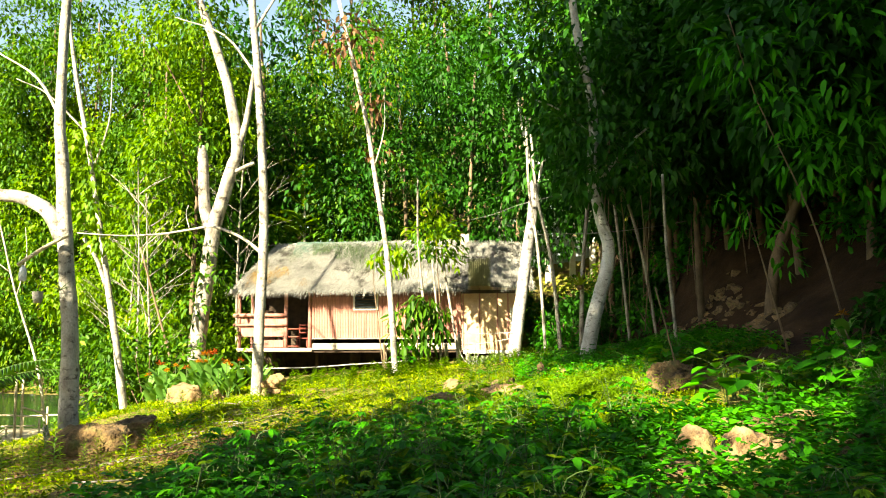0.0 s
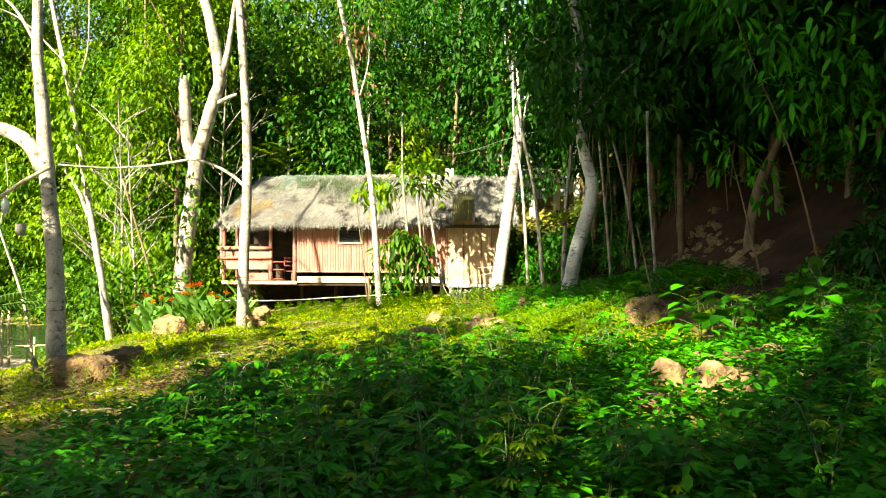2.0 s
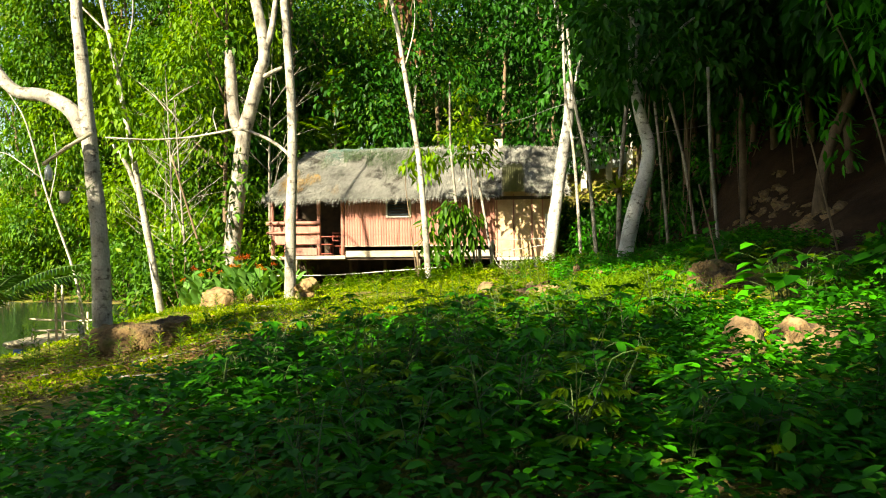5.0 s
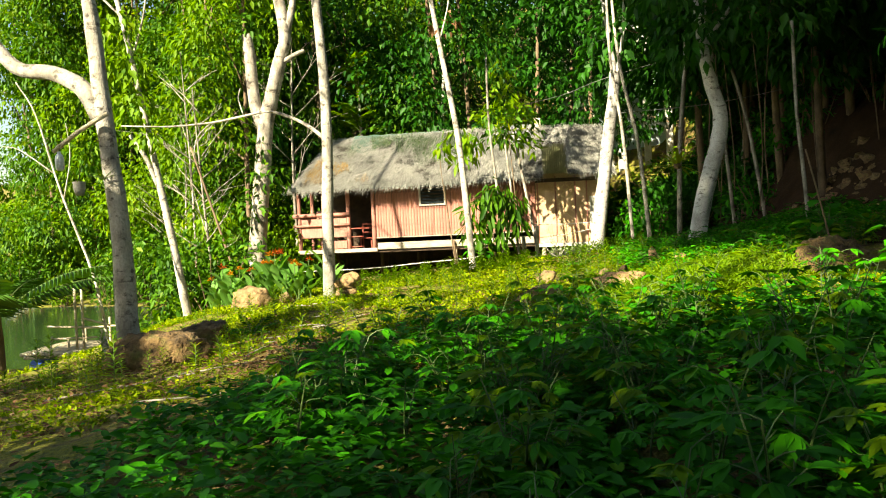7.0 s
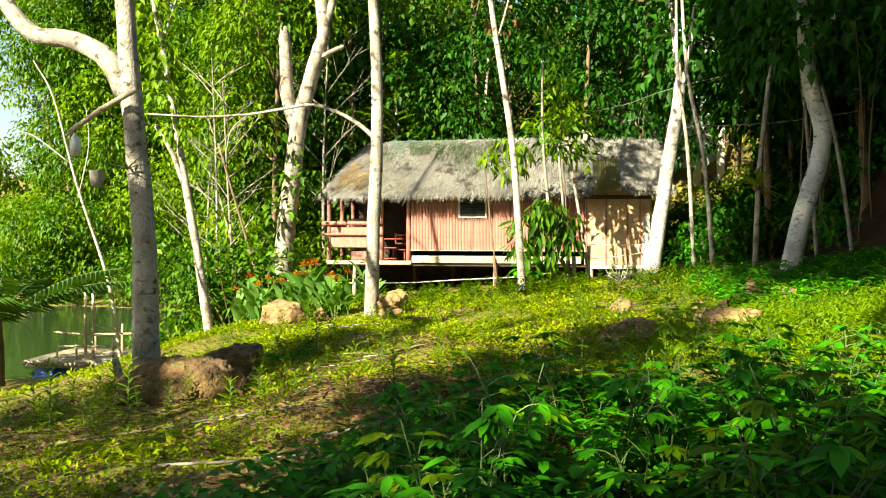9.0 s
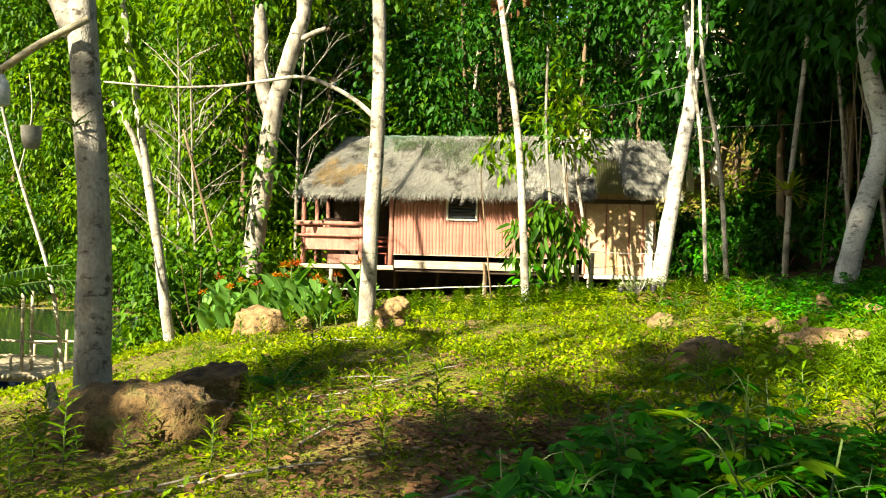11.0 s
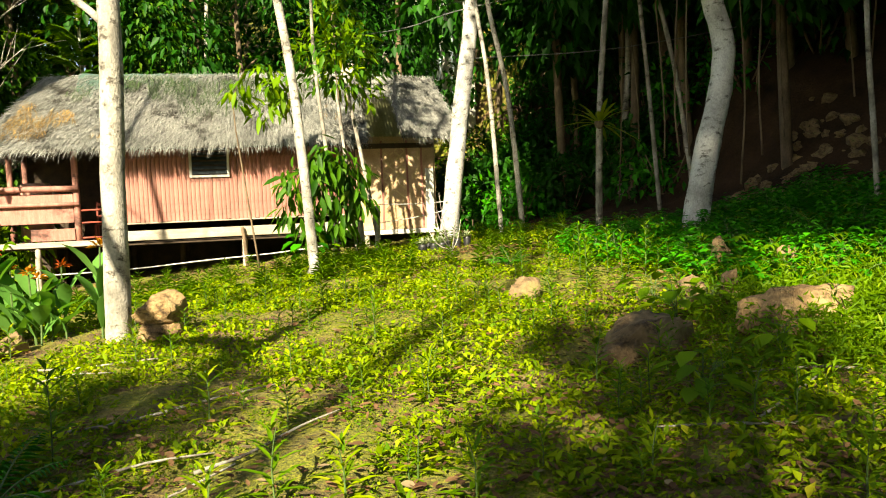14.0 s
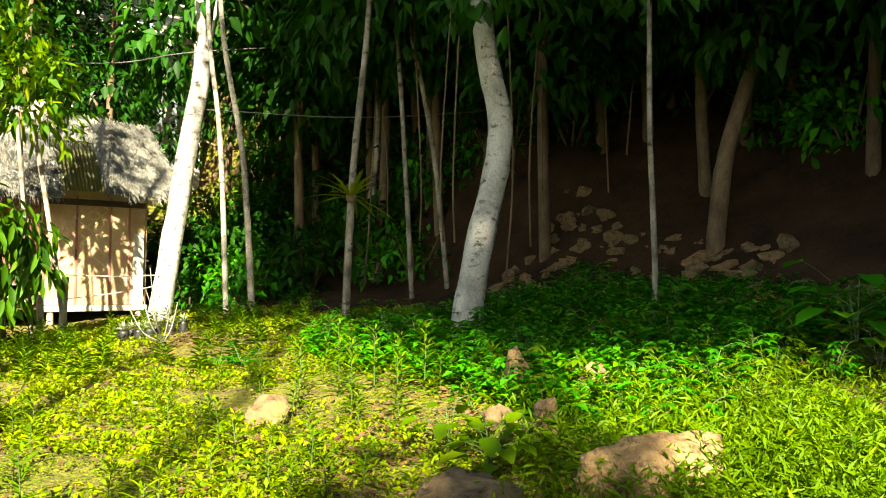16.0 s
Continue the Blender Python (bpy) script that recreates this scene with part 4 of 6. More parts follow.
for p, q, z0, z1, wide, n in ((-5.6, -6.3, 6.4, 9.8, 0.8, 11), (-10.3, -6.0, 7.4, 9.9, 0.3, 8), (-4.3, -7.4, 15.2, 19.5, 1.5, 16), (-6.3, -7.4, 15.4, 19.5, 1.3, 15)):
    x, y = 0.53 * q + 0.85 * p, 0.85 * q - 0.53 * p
    tree("forest_tree", "unseen slim tree with a narrow crown, added to cast shade", [(x, y, ground_z(x, y)), (x + 0.1, y, z0 * 0.5), (x, y, z0), (x, y, z1 - 0.4)], 0.13, 0.05, BROWN_BARK, (), clumps_along(R, x, y, z0, z1, wide, n, 0.45 if z1 < 12 else 0.8, 0.8 if z1 < 12 else 1.2), LEAF_DARK, 190, 0.34, 130 + n, "tree", "forest trees")
tree("forest_tree", "unseen very tall slim tree, added to shade the far bank", [(-11.3, -1.2, -1.1), (-11.3, -1.2, 9.0), (-11.3, -1.2, 22.0)], 0.2, 0.06, BROWN_BARK, (), clumps_along(R, -11.3, -1.2, 18.3, 24.0, 0.9, 13, 0.9, 1.3), LEAF_DARK, 170, 0.42, 75, "tree", "forest trees")
scatter(tall, [(0.53 * -7 + 0.85 * p, 0.85 * -7 - 0.53 * p) for p in (-6.4, -4.2, -2.0, 0.0, 2.2, 4.4, 6.6, 8.8, 11.0, 13.2)], F, 0.95, 1.05)
bushes = [bush(70, LEAF, 1.0, 0.16, 480), bush(71, LEAF_LIME, 0.9, 0.14, 500), bush(72, LEAF, 1.3, 0.18, 420)]
bsp = [(-9.9, 20.2), (-10.2, 21.6), (-10.0, 23.0), (-9.4, 22.2)] + [(F.uniform(-13.5, -8.4), F.uniform(24.2, 30.5)) for _ in range(20)] + [(-9.6 + F.uniform(-1, 1), 20.5 + i * 0.7) for i in range(5)] + [(F.uniform(-9, 6), F.uniform(30.8, 33)) for _ in range(22)] + [(-14 - 2.2 * i, 31.5 + 0.5 * i + F.uniform(-0.5, 0.5)) for i in range(8)]
bsp = [(x, y) for x, y in bsp if in_lake(x, y) < 0.75 and not (-8.3 < x < 2.2 and 26 < y < 30.6)]
scatter(bushes, bsp, F, 0.8, 1.4)
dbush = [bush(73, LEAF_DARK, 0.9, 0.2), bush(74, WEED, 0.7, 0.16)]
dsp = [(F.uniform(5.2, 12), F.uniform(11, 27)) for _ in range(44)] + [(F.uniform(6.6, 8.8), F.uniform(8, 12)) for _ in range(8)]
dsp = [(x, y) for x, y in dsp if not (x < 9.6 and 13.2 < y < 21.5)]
# further dark bushes, added over bright slopes in place of deep shade
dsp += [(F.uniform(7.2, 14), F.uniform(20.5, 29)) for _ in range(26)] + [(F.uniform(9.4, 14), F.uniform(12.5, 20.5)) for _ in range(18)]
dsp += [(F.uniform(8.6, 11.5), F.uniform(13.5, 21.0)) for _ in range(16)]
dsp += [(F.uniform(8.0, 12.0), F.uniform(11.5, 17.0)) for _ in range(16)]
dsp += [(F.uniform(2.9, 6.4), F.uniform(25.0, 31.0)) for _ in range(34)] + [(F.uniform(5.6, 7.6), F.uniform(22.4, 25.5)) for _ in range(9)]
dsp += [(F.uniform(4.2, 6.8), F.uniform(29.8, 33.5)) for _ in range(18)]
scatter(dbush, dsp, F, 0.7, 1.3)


# ---- rocks ----
def rock(name, label, x, y, z, sx, sy, sz, seed, material=ROCK, turn=0, group="", flat=0.0):
    """A weathered boulder: a ball cut by random planes and roughened."""
    rng = random.Random(seed)
    bm = bmesh.new()
    bmesh.ops.create_icosphere(bm, subdivisions=5 if name == "boulder" else 4, radius=1.0)
    planes = [(Vector((rng.gauss(0, 1), rng.gauss(0, 1), rng.gauss(0.2, 0.8))).normalized(), rng.uniform(0.5, 0.85)) for _ in range(12)]
    if flat:
        planes += [(Vector((0.12, -0.10, 1)).normalized(), flat), (Vector((-0.1, -1, 0.15)).normalized(), 0.6), (Vector((1, 0.2, 0.1)).normalized(), 0.66)]
    for v in bm.verts:
        p = v.co.copy()
        for nrm, d in planes:
            over = p.dot(nrm) - d
            if over > 0:
                p -= nrm * over * 0.95
        q = p * 2.2 + Vector((seed, seed * 0.7, 0))
        p *= 1 + 0.13 * noise.noise(q) + 0.10 * noise.noise(q * 2.7) + 0.06 * noise.noise(q * 6) - 0.16 * max(0.0, 0.12 - abs(noise.noise(q * 1.9))) / 0.12 * 0.5
        v.co = Vector((p.x * sx, p.y * sy, p.z * sz))
    ob = part(name, bm, material, None, "", True)
    ob.matrix_world = pose(x, y, z, 0, 0, turn)
    return tagged(ob, label, "rock", group)


rock("boulder", "big ochre boulder beside the forked tree", -4.56, 10.6, -0.27, 0.78, 0.62, 0.60, 3, MOSSY_ROCK, 12, "", 0.62)
rock("boulder", "dark weathered boulder half sunk in the bank", -4.66, 11.7, -0.16, 0.60, 0.42, 0.42, 4, MOSSY_ROCK, -10, "", 0.55)
rock("rock", "ochre rock at the edge of the flower bed", -5.72, 16.6, -0.12, 0.58, 0.38, 0.46, 5, ROCK, 10, "garden rocks", 0.6)
rock("rock", "small brown rock by the flower bed", -5.2, 16.9, -0.12, 0.22, 0.18, 0.17, 6, DARK_ROCK, 40, "garden rocks")
rock("rock", "ochre rock resting on another by the straight tree", -3.66, 16.25, 0.27, 0.32, 0.24, 0.18, 7, ROCK, 15, "garden rocks")
rock("rock", "ochre rock underneath another by the straight tree", -3.68, 16.22, 0.02, 0.33, 0.26, 0.15, 8, ROCK, 60, "garden rocks")
rock("rock", "flat brown rock in the weeds", 0.06, 13.5, 0.10, 0.54, 0.34, 0.34, 9, DARK_ROCK, 8, "garden rocks", 0.5)
rock("rock", "long pale yellow rock in the grass", 1.25, 13.2, 0.19, 0.60, 0.30, 0.30, 10, ROCK, -20, "garden rocks")
rock("rock", "small ochre rock on the slope", 0.13, 16.25, 0.20, 0.24, 0.2, 0.16, 11, DARK_ROCK, 0, "garden rocks")
rock("rock", "upright brown rock among the ferns", 1.95, 15.3, 0.5, 0.16, 0.14, 0.22, 12, DARK_ROCK, 0, "garden rocks")
rock("rock", "rusty brown rock standing among the ferns", 2.3, 14.75, 0.46, 0.15, 0.13, 0.19, 17, DARK_ROCK, 25, "garden rocks")
rock("rock", "brown split stone by the leaf litter", 1.34, 14.28, 0.36, 0.14, 0.12, 0.19, 18, DARK_ROCK, 70, "garden rocks")
rock("rock", "small brown stone by the leaf litter", 1.05, 14.45, 0.33, 0.16, 0.12, 0.14, 19, DARK_ROCK, 120, "garden rocks")
rock("boulder", "rounded brown boulder in the undergrowth", 3.95, 12.6, ground_z(3.95, 12.6) + 0.02, 0.66, 0.5, 0.42, 13, MOSSY_ROCK, 30)
rock("rock", "brown split rock on the slope", 2.92, 7.15, ground_z(2.92, 7.15) + 0.12, 0.22, 0.2, 0.2, 14, DARK_ROCK, 10, "slope rocks")
rock("rock", "pale layered rock on the slope", 3.22, 6.8, ground_z(3.22, 6.8) + 0.06, 0.34, 0.26, 0.24, 15, ROCK, 60, "slope rocks")
rock("rock", "brown rock in the weeds", 2.5, 6.3, ground_z(2.5, 6.3) + 0.04, 0.28, 0.24, 0.16, 16, DARK_ROCK, 60, "slope rocks", 0.6)


# ---- undergrowth ----
def weed(seed, leaf, h, stalks, leaflets, length, label, category="weed", group="knee-high weeds", wide=0.42, name="weed"):
    """Several upright stems, each with hand-shaped leaves of a few leaflets on long stalks."""
    rng, rs = random.Random(seed), np.random.RandomState(seed)
    ob = thing(name, label, category, (0, 0, 0), group)
    roots, ways, ups, lens = [], [], [], []
    for s in range(stalks):
        v, f = [], []
        a = rng.uniform(0, 6.28)
        lean = rng.uniform(0.1, 0.4) * h
        top = Vector((lean * math.cos(a), lean * math.sin(a), h * rng.uniform(0.7, 1.05)))
        pts = [Vector((0, 0, -0.08)), Vector((top.x * 0.3, top.y * 0.3, top.z * 0.5)), top]
        tube(pts, 0.007, 0.003, 5, 2, None, 0, 0, v, f)
        for i in range(rng.randint(4, 6)):
            k = 0.35 + 0.65 * i / 5
            at = Vector((top.x * k * k, top.y * k * k, top.z * k))
            b = a + i * 2.4 + rng.uniform(-0.4, 0.4)
            reach = length * rng.uniform(0.7, 1.1)
            hub = at + Vector((math.cos(b) * reach, math.sin(b) * reach, reach * rng.uniform(0.2, 0.6)))
            tube([at, (at + hub) / 2 + Vector((0, 0, 0.01)), hub], 0.003, 0.002, 4, 1, None, 0, 0, v, f)
            tilt = rng.uniform(-0.45, 0.1)
            for q in range(leaflets):
                c = b + (q - (leaflets - 1) / 2) * (1.9 / max(1, leaflets - 1) * 1.1)
                roots.append(hub)
                ways.append((math.cos(c), math.sin(c), tilt + rng.uniform(-0.15, 0.15)))
                ups.append((rng.uniform(-0.2, 0.2), rng.uniform(-0.2, 0.2), 1))
                lens.append(length * rng.uniform(0.75, 1.15) * (1 - 0.12 * abs(q - (leaflets - 1) / 2)))
        tagged(mesh_object("stem", v, f, STEM, ob), "", "", "", "stuff")
    lens = np.array(lens)
    leaf_mesh("foliage", [tuple(r) for r in roots], ways, ups, lens, lens * wide * rs.uniform(0.85, 1.15, len(lens)), leaf, ob, "", 0.14, 0.12, True)
    return ob


def spike_weed(seed, leaf, h, n, length, label, width=0.16):
    """One upright stem with narrow leaves up its whole length."""
    rng = random.Random(seed)
    ob = thing("spike_weed", label, "weed", (0, 0, 0), "narrow-leaved weeds")
    v, f = tube([(0, 0, -0.05), (0.01, 0.01, h * 0.5), (rng.uniform(-0.04, 0.04), 0.02, h)], 0.006, 0.002, 5, 2)
    mesh_object("stem", v, f, STEM, ob)
    roots, ways, ups, lens = [], [], [], []
    for i in range(n):
        k, b = (i + 0.5) / n, i * 2.4
        roots.append((0.005, 0.005, h * k))
        ways.append((math.cos(b), math.sin(b), 0.3 + 0.9 * k * rng.uniform(0.5, 1)))
        ups.append((-math.cos(b) * 0.3, -math.sin(b) * 0.3, 1))
        lens.append(length * (1.1 - 0.5 * k) * rng.uniform(0.8, 1.2))
    leaf_mesh("foliage", roots, ways, ups, lens, np.array(lens) * width, leaf, ob, "", 0.2, 0.25, True)
    return ob


def fern(seed, leaf, fronds, length, label, name="fern", category="fern", group="ferns", width=0.2, arch=0.5, per=16, stem_r=0.006):
    """Arching fronds, each a rib with leaflets on both sides."""
    rng = random.Random(seed)
    ob = thing(name, label, category, (0, 0, 0), group)
    for i in range(fronds):
        a = i * 2.4 + rng.uniform(-0.3, 0.3)
        ln = length * rng.uniform(0.75, 1.1)
        up = rng.uniform(0.35, 1.15)
        pts = [Vector((math.cos(a) * ln * k * math.cos(up) * (1 + 0.1 * k), math.sin(a) * ln * k * math.cos(up) * (1 + 0.1 * k), ln * (k * math.sin(up) - arch * k * k * 0.7))) for k in (0, 0.25, 0.5, 0.75, 1.0)]
        v, f = tube(pts, stem_r, stem_r * 0.3, 5, 3)
        rib = mesh_object("frond", v, f, STEM, ob)
        line = curve_through(pts, per // 4)
        roots, ways, ups, lens = [], [], [], []
        for j in range(2, len(line)):
            way = (line[j] - line[j - 1]).normalized()
            side = way.cross(Vector((0, 0, 1))).normalized()
            k = j / len(line)
            for s in (1, -1):
                roots.append(tuple(line[j]))
                ways.append(tuple(side * s + way * 0.55 + Vector((0, 0, -0.25 * rng.random()))))
                ups.append((0, 0, 1))
                lens.append(ln * width * math.sin(math.pi * (0.12 + 0.83 * k)) * rng.uniform(0.85, 1.1))
        leaf_mesh("frond_blade", roots, ways, ups, lens, np.array(lens) * 0.13 + 0.006, leaf, rib, "", 0.15, 0.3)
    return ob


W = random.Random(31)


weeds = [weed(80, WEED, 0.55, 3, 5, 0.13, "dark green weed with hand-shaped leaves"), weed(81, WEED, 0.45, 3, 3, 0.15, "dark green weed with three-part leaves"),
         weed(82, WEED, 0.70, 2, 5, 0.14, "tall dark green weed with hand-shaped leaves"), weed(83, WEED, 0.38, 4, 4, 0.12, "low spreading dark green weed"), weed(89, LEAF_LIME, 0.62, 3, 5, 0.13, "young yellow-green weed with hand-shaped leaves")]
ws = []
while len(ws) < 285:
    x, y = W.uniform(-3.2, 6.0), W.uniform(3.4, 11.5)
    left_edge = -2.6 + 0.33 * max(0, y - 6.5) ** 1.4
    if x > left_edge and abs(x + 0.9 + 0.5 * (y - 3.2)) > 0.75 and not (4.6 < y < 9.0 and abs(x - 1.1 - 0.30 * (y + 0.4)) < 0.85) and (y < 8.7 or x > 4.3) and W.random() < 0.55 + 0.45 * ease(9.5, 6, y):
        ws.append((x, y))
ws += [(W.uniform(-0.6, 1.6), W.uniform(8.2, 9.8)) for _ in range(16)]
scatter(weeds, ws, W, 0.62, 1.12, 0.0)
lush = [weed(84, WEED, 0.45, 4, 4, 0.14, "lush green weed at the wood's edge", "weed", "woodside weeds", 0.42, "woodside_weed"), weed(85, LEAF_LIME, 0.4, 3, 3, 0.13, "fresh yellow-green weed at the wood's edge", "weed", "woodside weeds", 0.42, "woodside_weed")]
ls = [(W.uniform(1.4, 6.0), W.uniform(13.4, 19.0)) for _ in range(205)] + [(W.uniform(4.7, 7), W.uniform(10, 13)) for _ in range(30)] + [(W.uniform(2.2, 4.2), W.uniform(17.5, 24)) for _ in range(26)]
ls = [(x, y) for x, y in ls if not (y < 14.5 and x < 1.7)]
scatter(lush, ls, W, 0.45, 0.95, 0.0)
scatter([weed(86, WEED, 0.7, 4, 1, 0.26, "big heart-leaved plant by the slope rocks", "shrub", "heart-leaved plants", 0.85, "heart_leaved_plant"), weed(87, LEAF_LIME, 0.5, 3, 1, 0.2, "young heart-leaved plant in bright green", "shrub", "heart-leaved plants", 0.8, "heart_leaved_plant")],
        [(4.3, 9.7), (4.7, 9.9), (4.1, 10.3), (4.9, 10.6), (5.4, 9.4), (-1.35, 23.2), (-1.6, 23.0), (5.6, 10.6), (5.1, 9.2), (3.95, 13.3), (4.2, 13.6), (4.4, 13.2)], W, 0.9, 1.25, 0.0)
scatter([weed(88, LEAF_LIME, 0.34, 3, 1, 0.16, "young heart-leaved seedling in bright green", "shrub", "heart-leaved seedlings", 0.75, "heart_leaved_seedling")], [(1.05, 14.2), (0.6, 13.95), (0.75, 14.6), (-0.3, 12.2), (0.55, 12.6)], W, 0.8, 1.1, 0.0)
spikes = [spike_weed(90, GRASS, 0.30, 22, 0.19, "yellow-green narrow-leaved weed in the clearing"), spike_weed(91, LEAF_LIME, 0.36, 24, 0.19, "bright green narrow-leaved weed in the clearing"), spike_weed(92, LEAF_LIME, 0.62, 30, 0.2, "tall bright green leafy weed", 0.2)]
ss = [(W.uniform(-6.2, 2.4), W.uniform(9.2, 24)) for _ in range(520)]
ss = [(x, y) for x, y in ss if noise.noise(Vector((x * 0.6, y * 0.6, 2))) > -0.25]
ss.sort(key=lambda q: q[1])
scatter(spikes[:2], ss[:280], W, 0.5, 1.05, 0.0)


def far_weeds(spots):
    """The narrow-leaved weeds further off, joined."""
    rs = np.random.RandomState(37)
    n = 24
    base = np.array([(x, y, ground_z(x, y)) for x, y in spots])
    tall = rs.uniform(0.2, 0.42, len(base))
    k, a = (np.arange(n) + 0.5) / n, np.arange(n) * 2.4
    roots = (base[:, None, :] + np.array([0, 0, 1.0]) * (tall[:, None] * k)[:, :, None]).reshape(-1, 3)
    ways = np.tile(np.stack([np.cos(a), np.sin(a), 0.3 + 0.7 * k], axis=1), (len(base), 1)) + rs.normal(0, 0.15, (len(roots), 3))
    lens = np.tile(0.2 * (1.1 - 0.5 * k), len(base)) * rs.uniform(0.7, 1.2, len(roots))
    ob = leaf_mesh("far_narrow_weeds", roots, ways, np.tile([0.0, 0.0, 1.0], (len(roots), 1)), lens, lens * 0.17, LEAF_LIME, None, "", 0.2, 0.25)
    tagged(ob, "bright narrow-leaved weeds before the hut", "weed", "", "stuff")


far_weeds(ss[280:])
scatter([spikes[2]], [(0.85, 16.2), (1.05, 15.75), (0.7, 15.9), (1.2, 16.4), (0.95, 16.6), (1.4, 15.9), (0.5, 16.5), (-5.6, 9.6), (-5.35, 9.45), (-4.75, 9.7), (-5.0, 9.9), (-4.0, 12.9), (0.6, 17.6), (0.3, 20.8)], W, 0.8, 1.15, 0.0)
scatter([fern(95, LEAF_LIME, 11, 0.55, "light green fern with arching fronds"), fern(96, WEED, 10, 0.5, "dark green fern with arching fronds")],
        [(2.2, 14.6), (0.9, 18.9), (3.3, 15.4), (2.6, 16.1), (5.2, 17.0), (4.0, 16.6), (2.9, 14.1), (5.9, 15.2), (2.1, 19.3), (-4.2, 12.5), (1.9, 14.2)], W, 0.8, 1.3, 0.0)


def herb_carpet():
    """Rosettes of small leaves over the open ground, thin where the earth shows."""
    rs = np.random.RandomState(33)
    pts = []
    for x, y in zip(rs.uniform(-8.2, 4.2, 34000), rs.uniform(7.0, 26.3, 34000)):
        n = noise.noise(Vector((x * 0.55, y * 0.55, 1.0))) + 0.5 * noise.noise(Vector((x * 2.1, y * 2.1, 4.0)))
        bare = 0.28 * ease(12.5, 9, y) + 0.25 * ease(-3.5, -6.5, x) - 0.10 * ease(-0.5, 1.5, x)
        if n > bare - 0.20 + rs.uniform(-0.15, 0.22) and in_lake(x, y) < 0.05 and not (y > 25.9 and x < 1.9) and not (y > 23.2 and x < -0.6 and rs.random() < 0.85):
            pts.append((x, y, ground_z(x, y)))
    pts = np.array(pts)
    n, k = len(pts), 9
    roots = np.repeat(pts, k, axis=0) + rs.normal(0, 0.06, (n * k, 3)) * np.array([1, 1, 0.35]) + np.array([0, 0, 0.02])
    ways = directions(rs, n * k, 0.05, 0.95)
    lens = rs.uniform(0.024, 0.072, n * k) * np.repeat(rs.uniform(0.7, 1.4, n), k)
    ob = leaf_mesh("low_herbs", roots, ways, np.tile([0.0, 0.0, 1.0], (n * k, 1)) + rs.normal(0, 0.3, (n * k, 3)), lens, lens * rs.uniform(0.3, 0.6, n * k), GRASS)
    tagged(ob, "yellow-green carpet of low herbs and grass", "grass", "", "stuff")
    m = 15000
    x, y = rs.uniform(-6.8, 2.2, m), 8.3 + 8.0 * rs.random(m) ** 1.4
    keep = np.array([noise.noise(Vector((a * 0.9, b * 0.9, 6.0))) > -0.22 for a, b in zip(x, y)])
    tuft = np.array([(a, b, ground_z(a, b) + 0.01) for a, b in zip(x[keep], y[keep])])
    q = len(tuft) * 8
    lens = rs.uniform(0.012, 0.034, q)
    ob = leaf_mesh("ground_moss", np.repeat(tuft, 8, axis=0) + rs.normal(0, 0.035, (q, 3)) * np.array([1, 1, 0.25]), directions(rs, q, 0.1, 0.95), np.tile([0.0, 0.0, 1.0], (q, 1)) + rs.normal(0, 0.4, (q, 3)), lens, lens * 0.45, GRASS)
    tagged(ob, "fine yellow-green moss and seedlings on the earth", "moss", "", "stuff")
    m = 9200
    xy = np.stack([rs.uniform(-3.6, 7.2, m), rs.uniform(2.2, 10.2, m)], axis=1)
    ragged = [0.8 * noise.noise(Vector((x * 0.7, y * 0.7, 9.0))) + rs.uniform(-0.3, 0.3) for x, y in xy]
    xy = np.array([q for q, r in zip(xy, ragged) if 3.1 + r < q[1] < 9.4 + r and q[0] < 6.2 + r])
    xy = np.array([p for p in xy if p[0] > -3.0 + 0.33 * max(0, p[1] - 6.5) ** 1.4 and math.hypot(p[0] - 3.0, p[1] - 6.8) > 0.6])
    k = 5
    base = np.array([(x, y, ground_z(x, y) + rs.uniform(0.02, 0.26)) for x, y in xy])
    m = len(base)
    roots = np.repeat(base, k, axis=0) + rs.normal(0, 0.05, (m * k, 3))
    lens = rs.uniform(0.06, 0.14, m * k)
    ob = leaf_mesh("ground_creeper", roots, directions(rs, m * k, -0.2, 0.6), np.tile([0.0, 0.0, 1.0], (m * k, 1)) + rs.normal(0, 0.3, (m * k, 3)), lens, lens * rs.uniform(0.4, 0.6, m * k), WEED, None, "", 0.15, 0.12, True)
    tagged(ob, "dark green creeper leaves under the weeds", "undergrowth", "", "stuff")
    m = 4500
    base = np.array([(x, y, ground_z(x, y) + h) for x, y, h in zip(rs.uniform(1.5, 6.2, m), rs.uniform(13.9, 18.8, m), rs.uniform(0.02, 0.24, m))])
    roots = np.repeat(base, 4, axis=0) + rs.normal(0, 0.05, (m * 4, 3))
    lens = rs.uniform(0.06, 0.13, m * 4)
    ob = leaf_mesh("shade_creeper", roots, directions(rs, m * 4, -0.2, 0.6), np.tile([0.0, 0.0, 1.0], (m * 4, 1)) + rs.normal(0, 0.3, (m * 4, 3)), lens, lens * rs.uniform(0.35, 0.55, m * 4), WEED)
    tagged(ob, "lush green creepers at the wood's edge", "undergrowth", "", "stuff")
    m = 7500
    base = np.array([(x, y, ground_z(x, y)) for x, y in zip(rs.normal(1.95, 0.65, m), rs.normal(12.8, 0.8, m))])
    roots = np.repeat(base, 4, axis=0) + np.stack([rs.normal(0, 0.012, m * 4), rs.normal(0, 0.012, m * 4), rs.uniform(0.0, 0.26, m * 4)], axis=1)
    lens = rs.uniform(0.04, 0.12, m * 4)
    ob = leaf_mesh("tall_grass", roots, directions(rs, m * 4, 0.15, 0.97), rs.normal(0, 1, (m * 4, 3)) + np.array([0, 0, 0.5]), lens, lens * 0.14 + 0.003, LEAF_LIME)
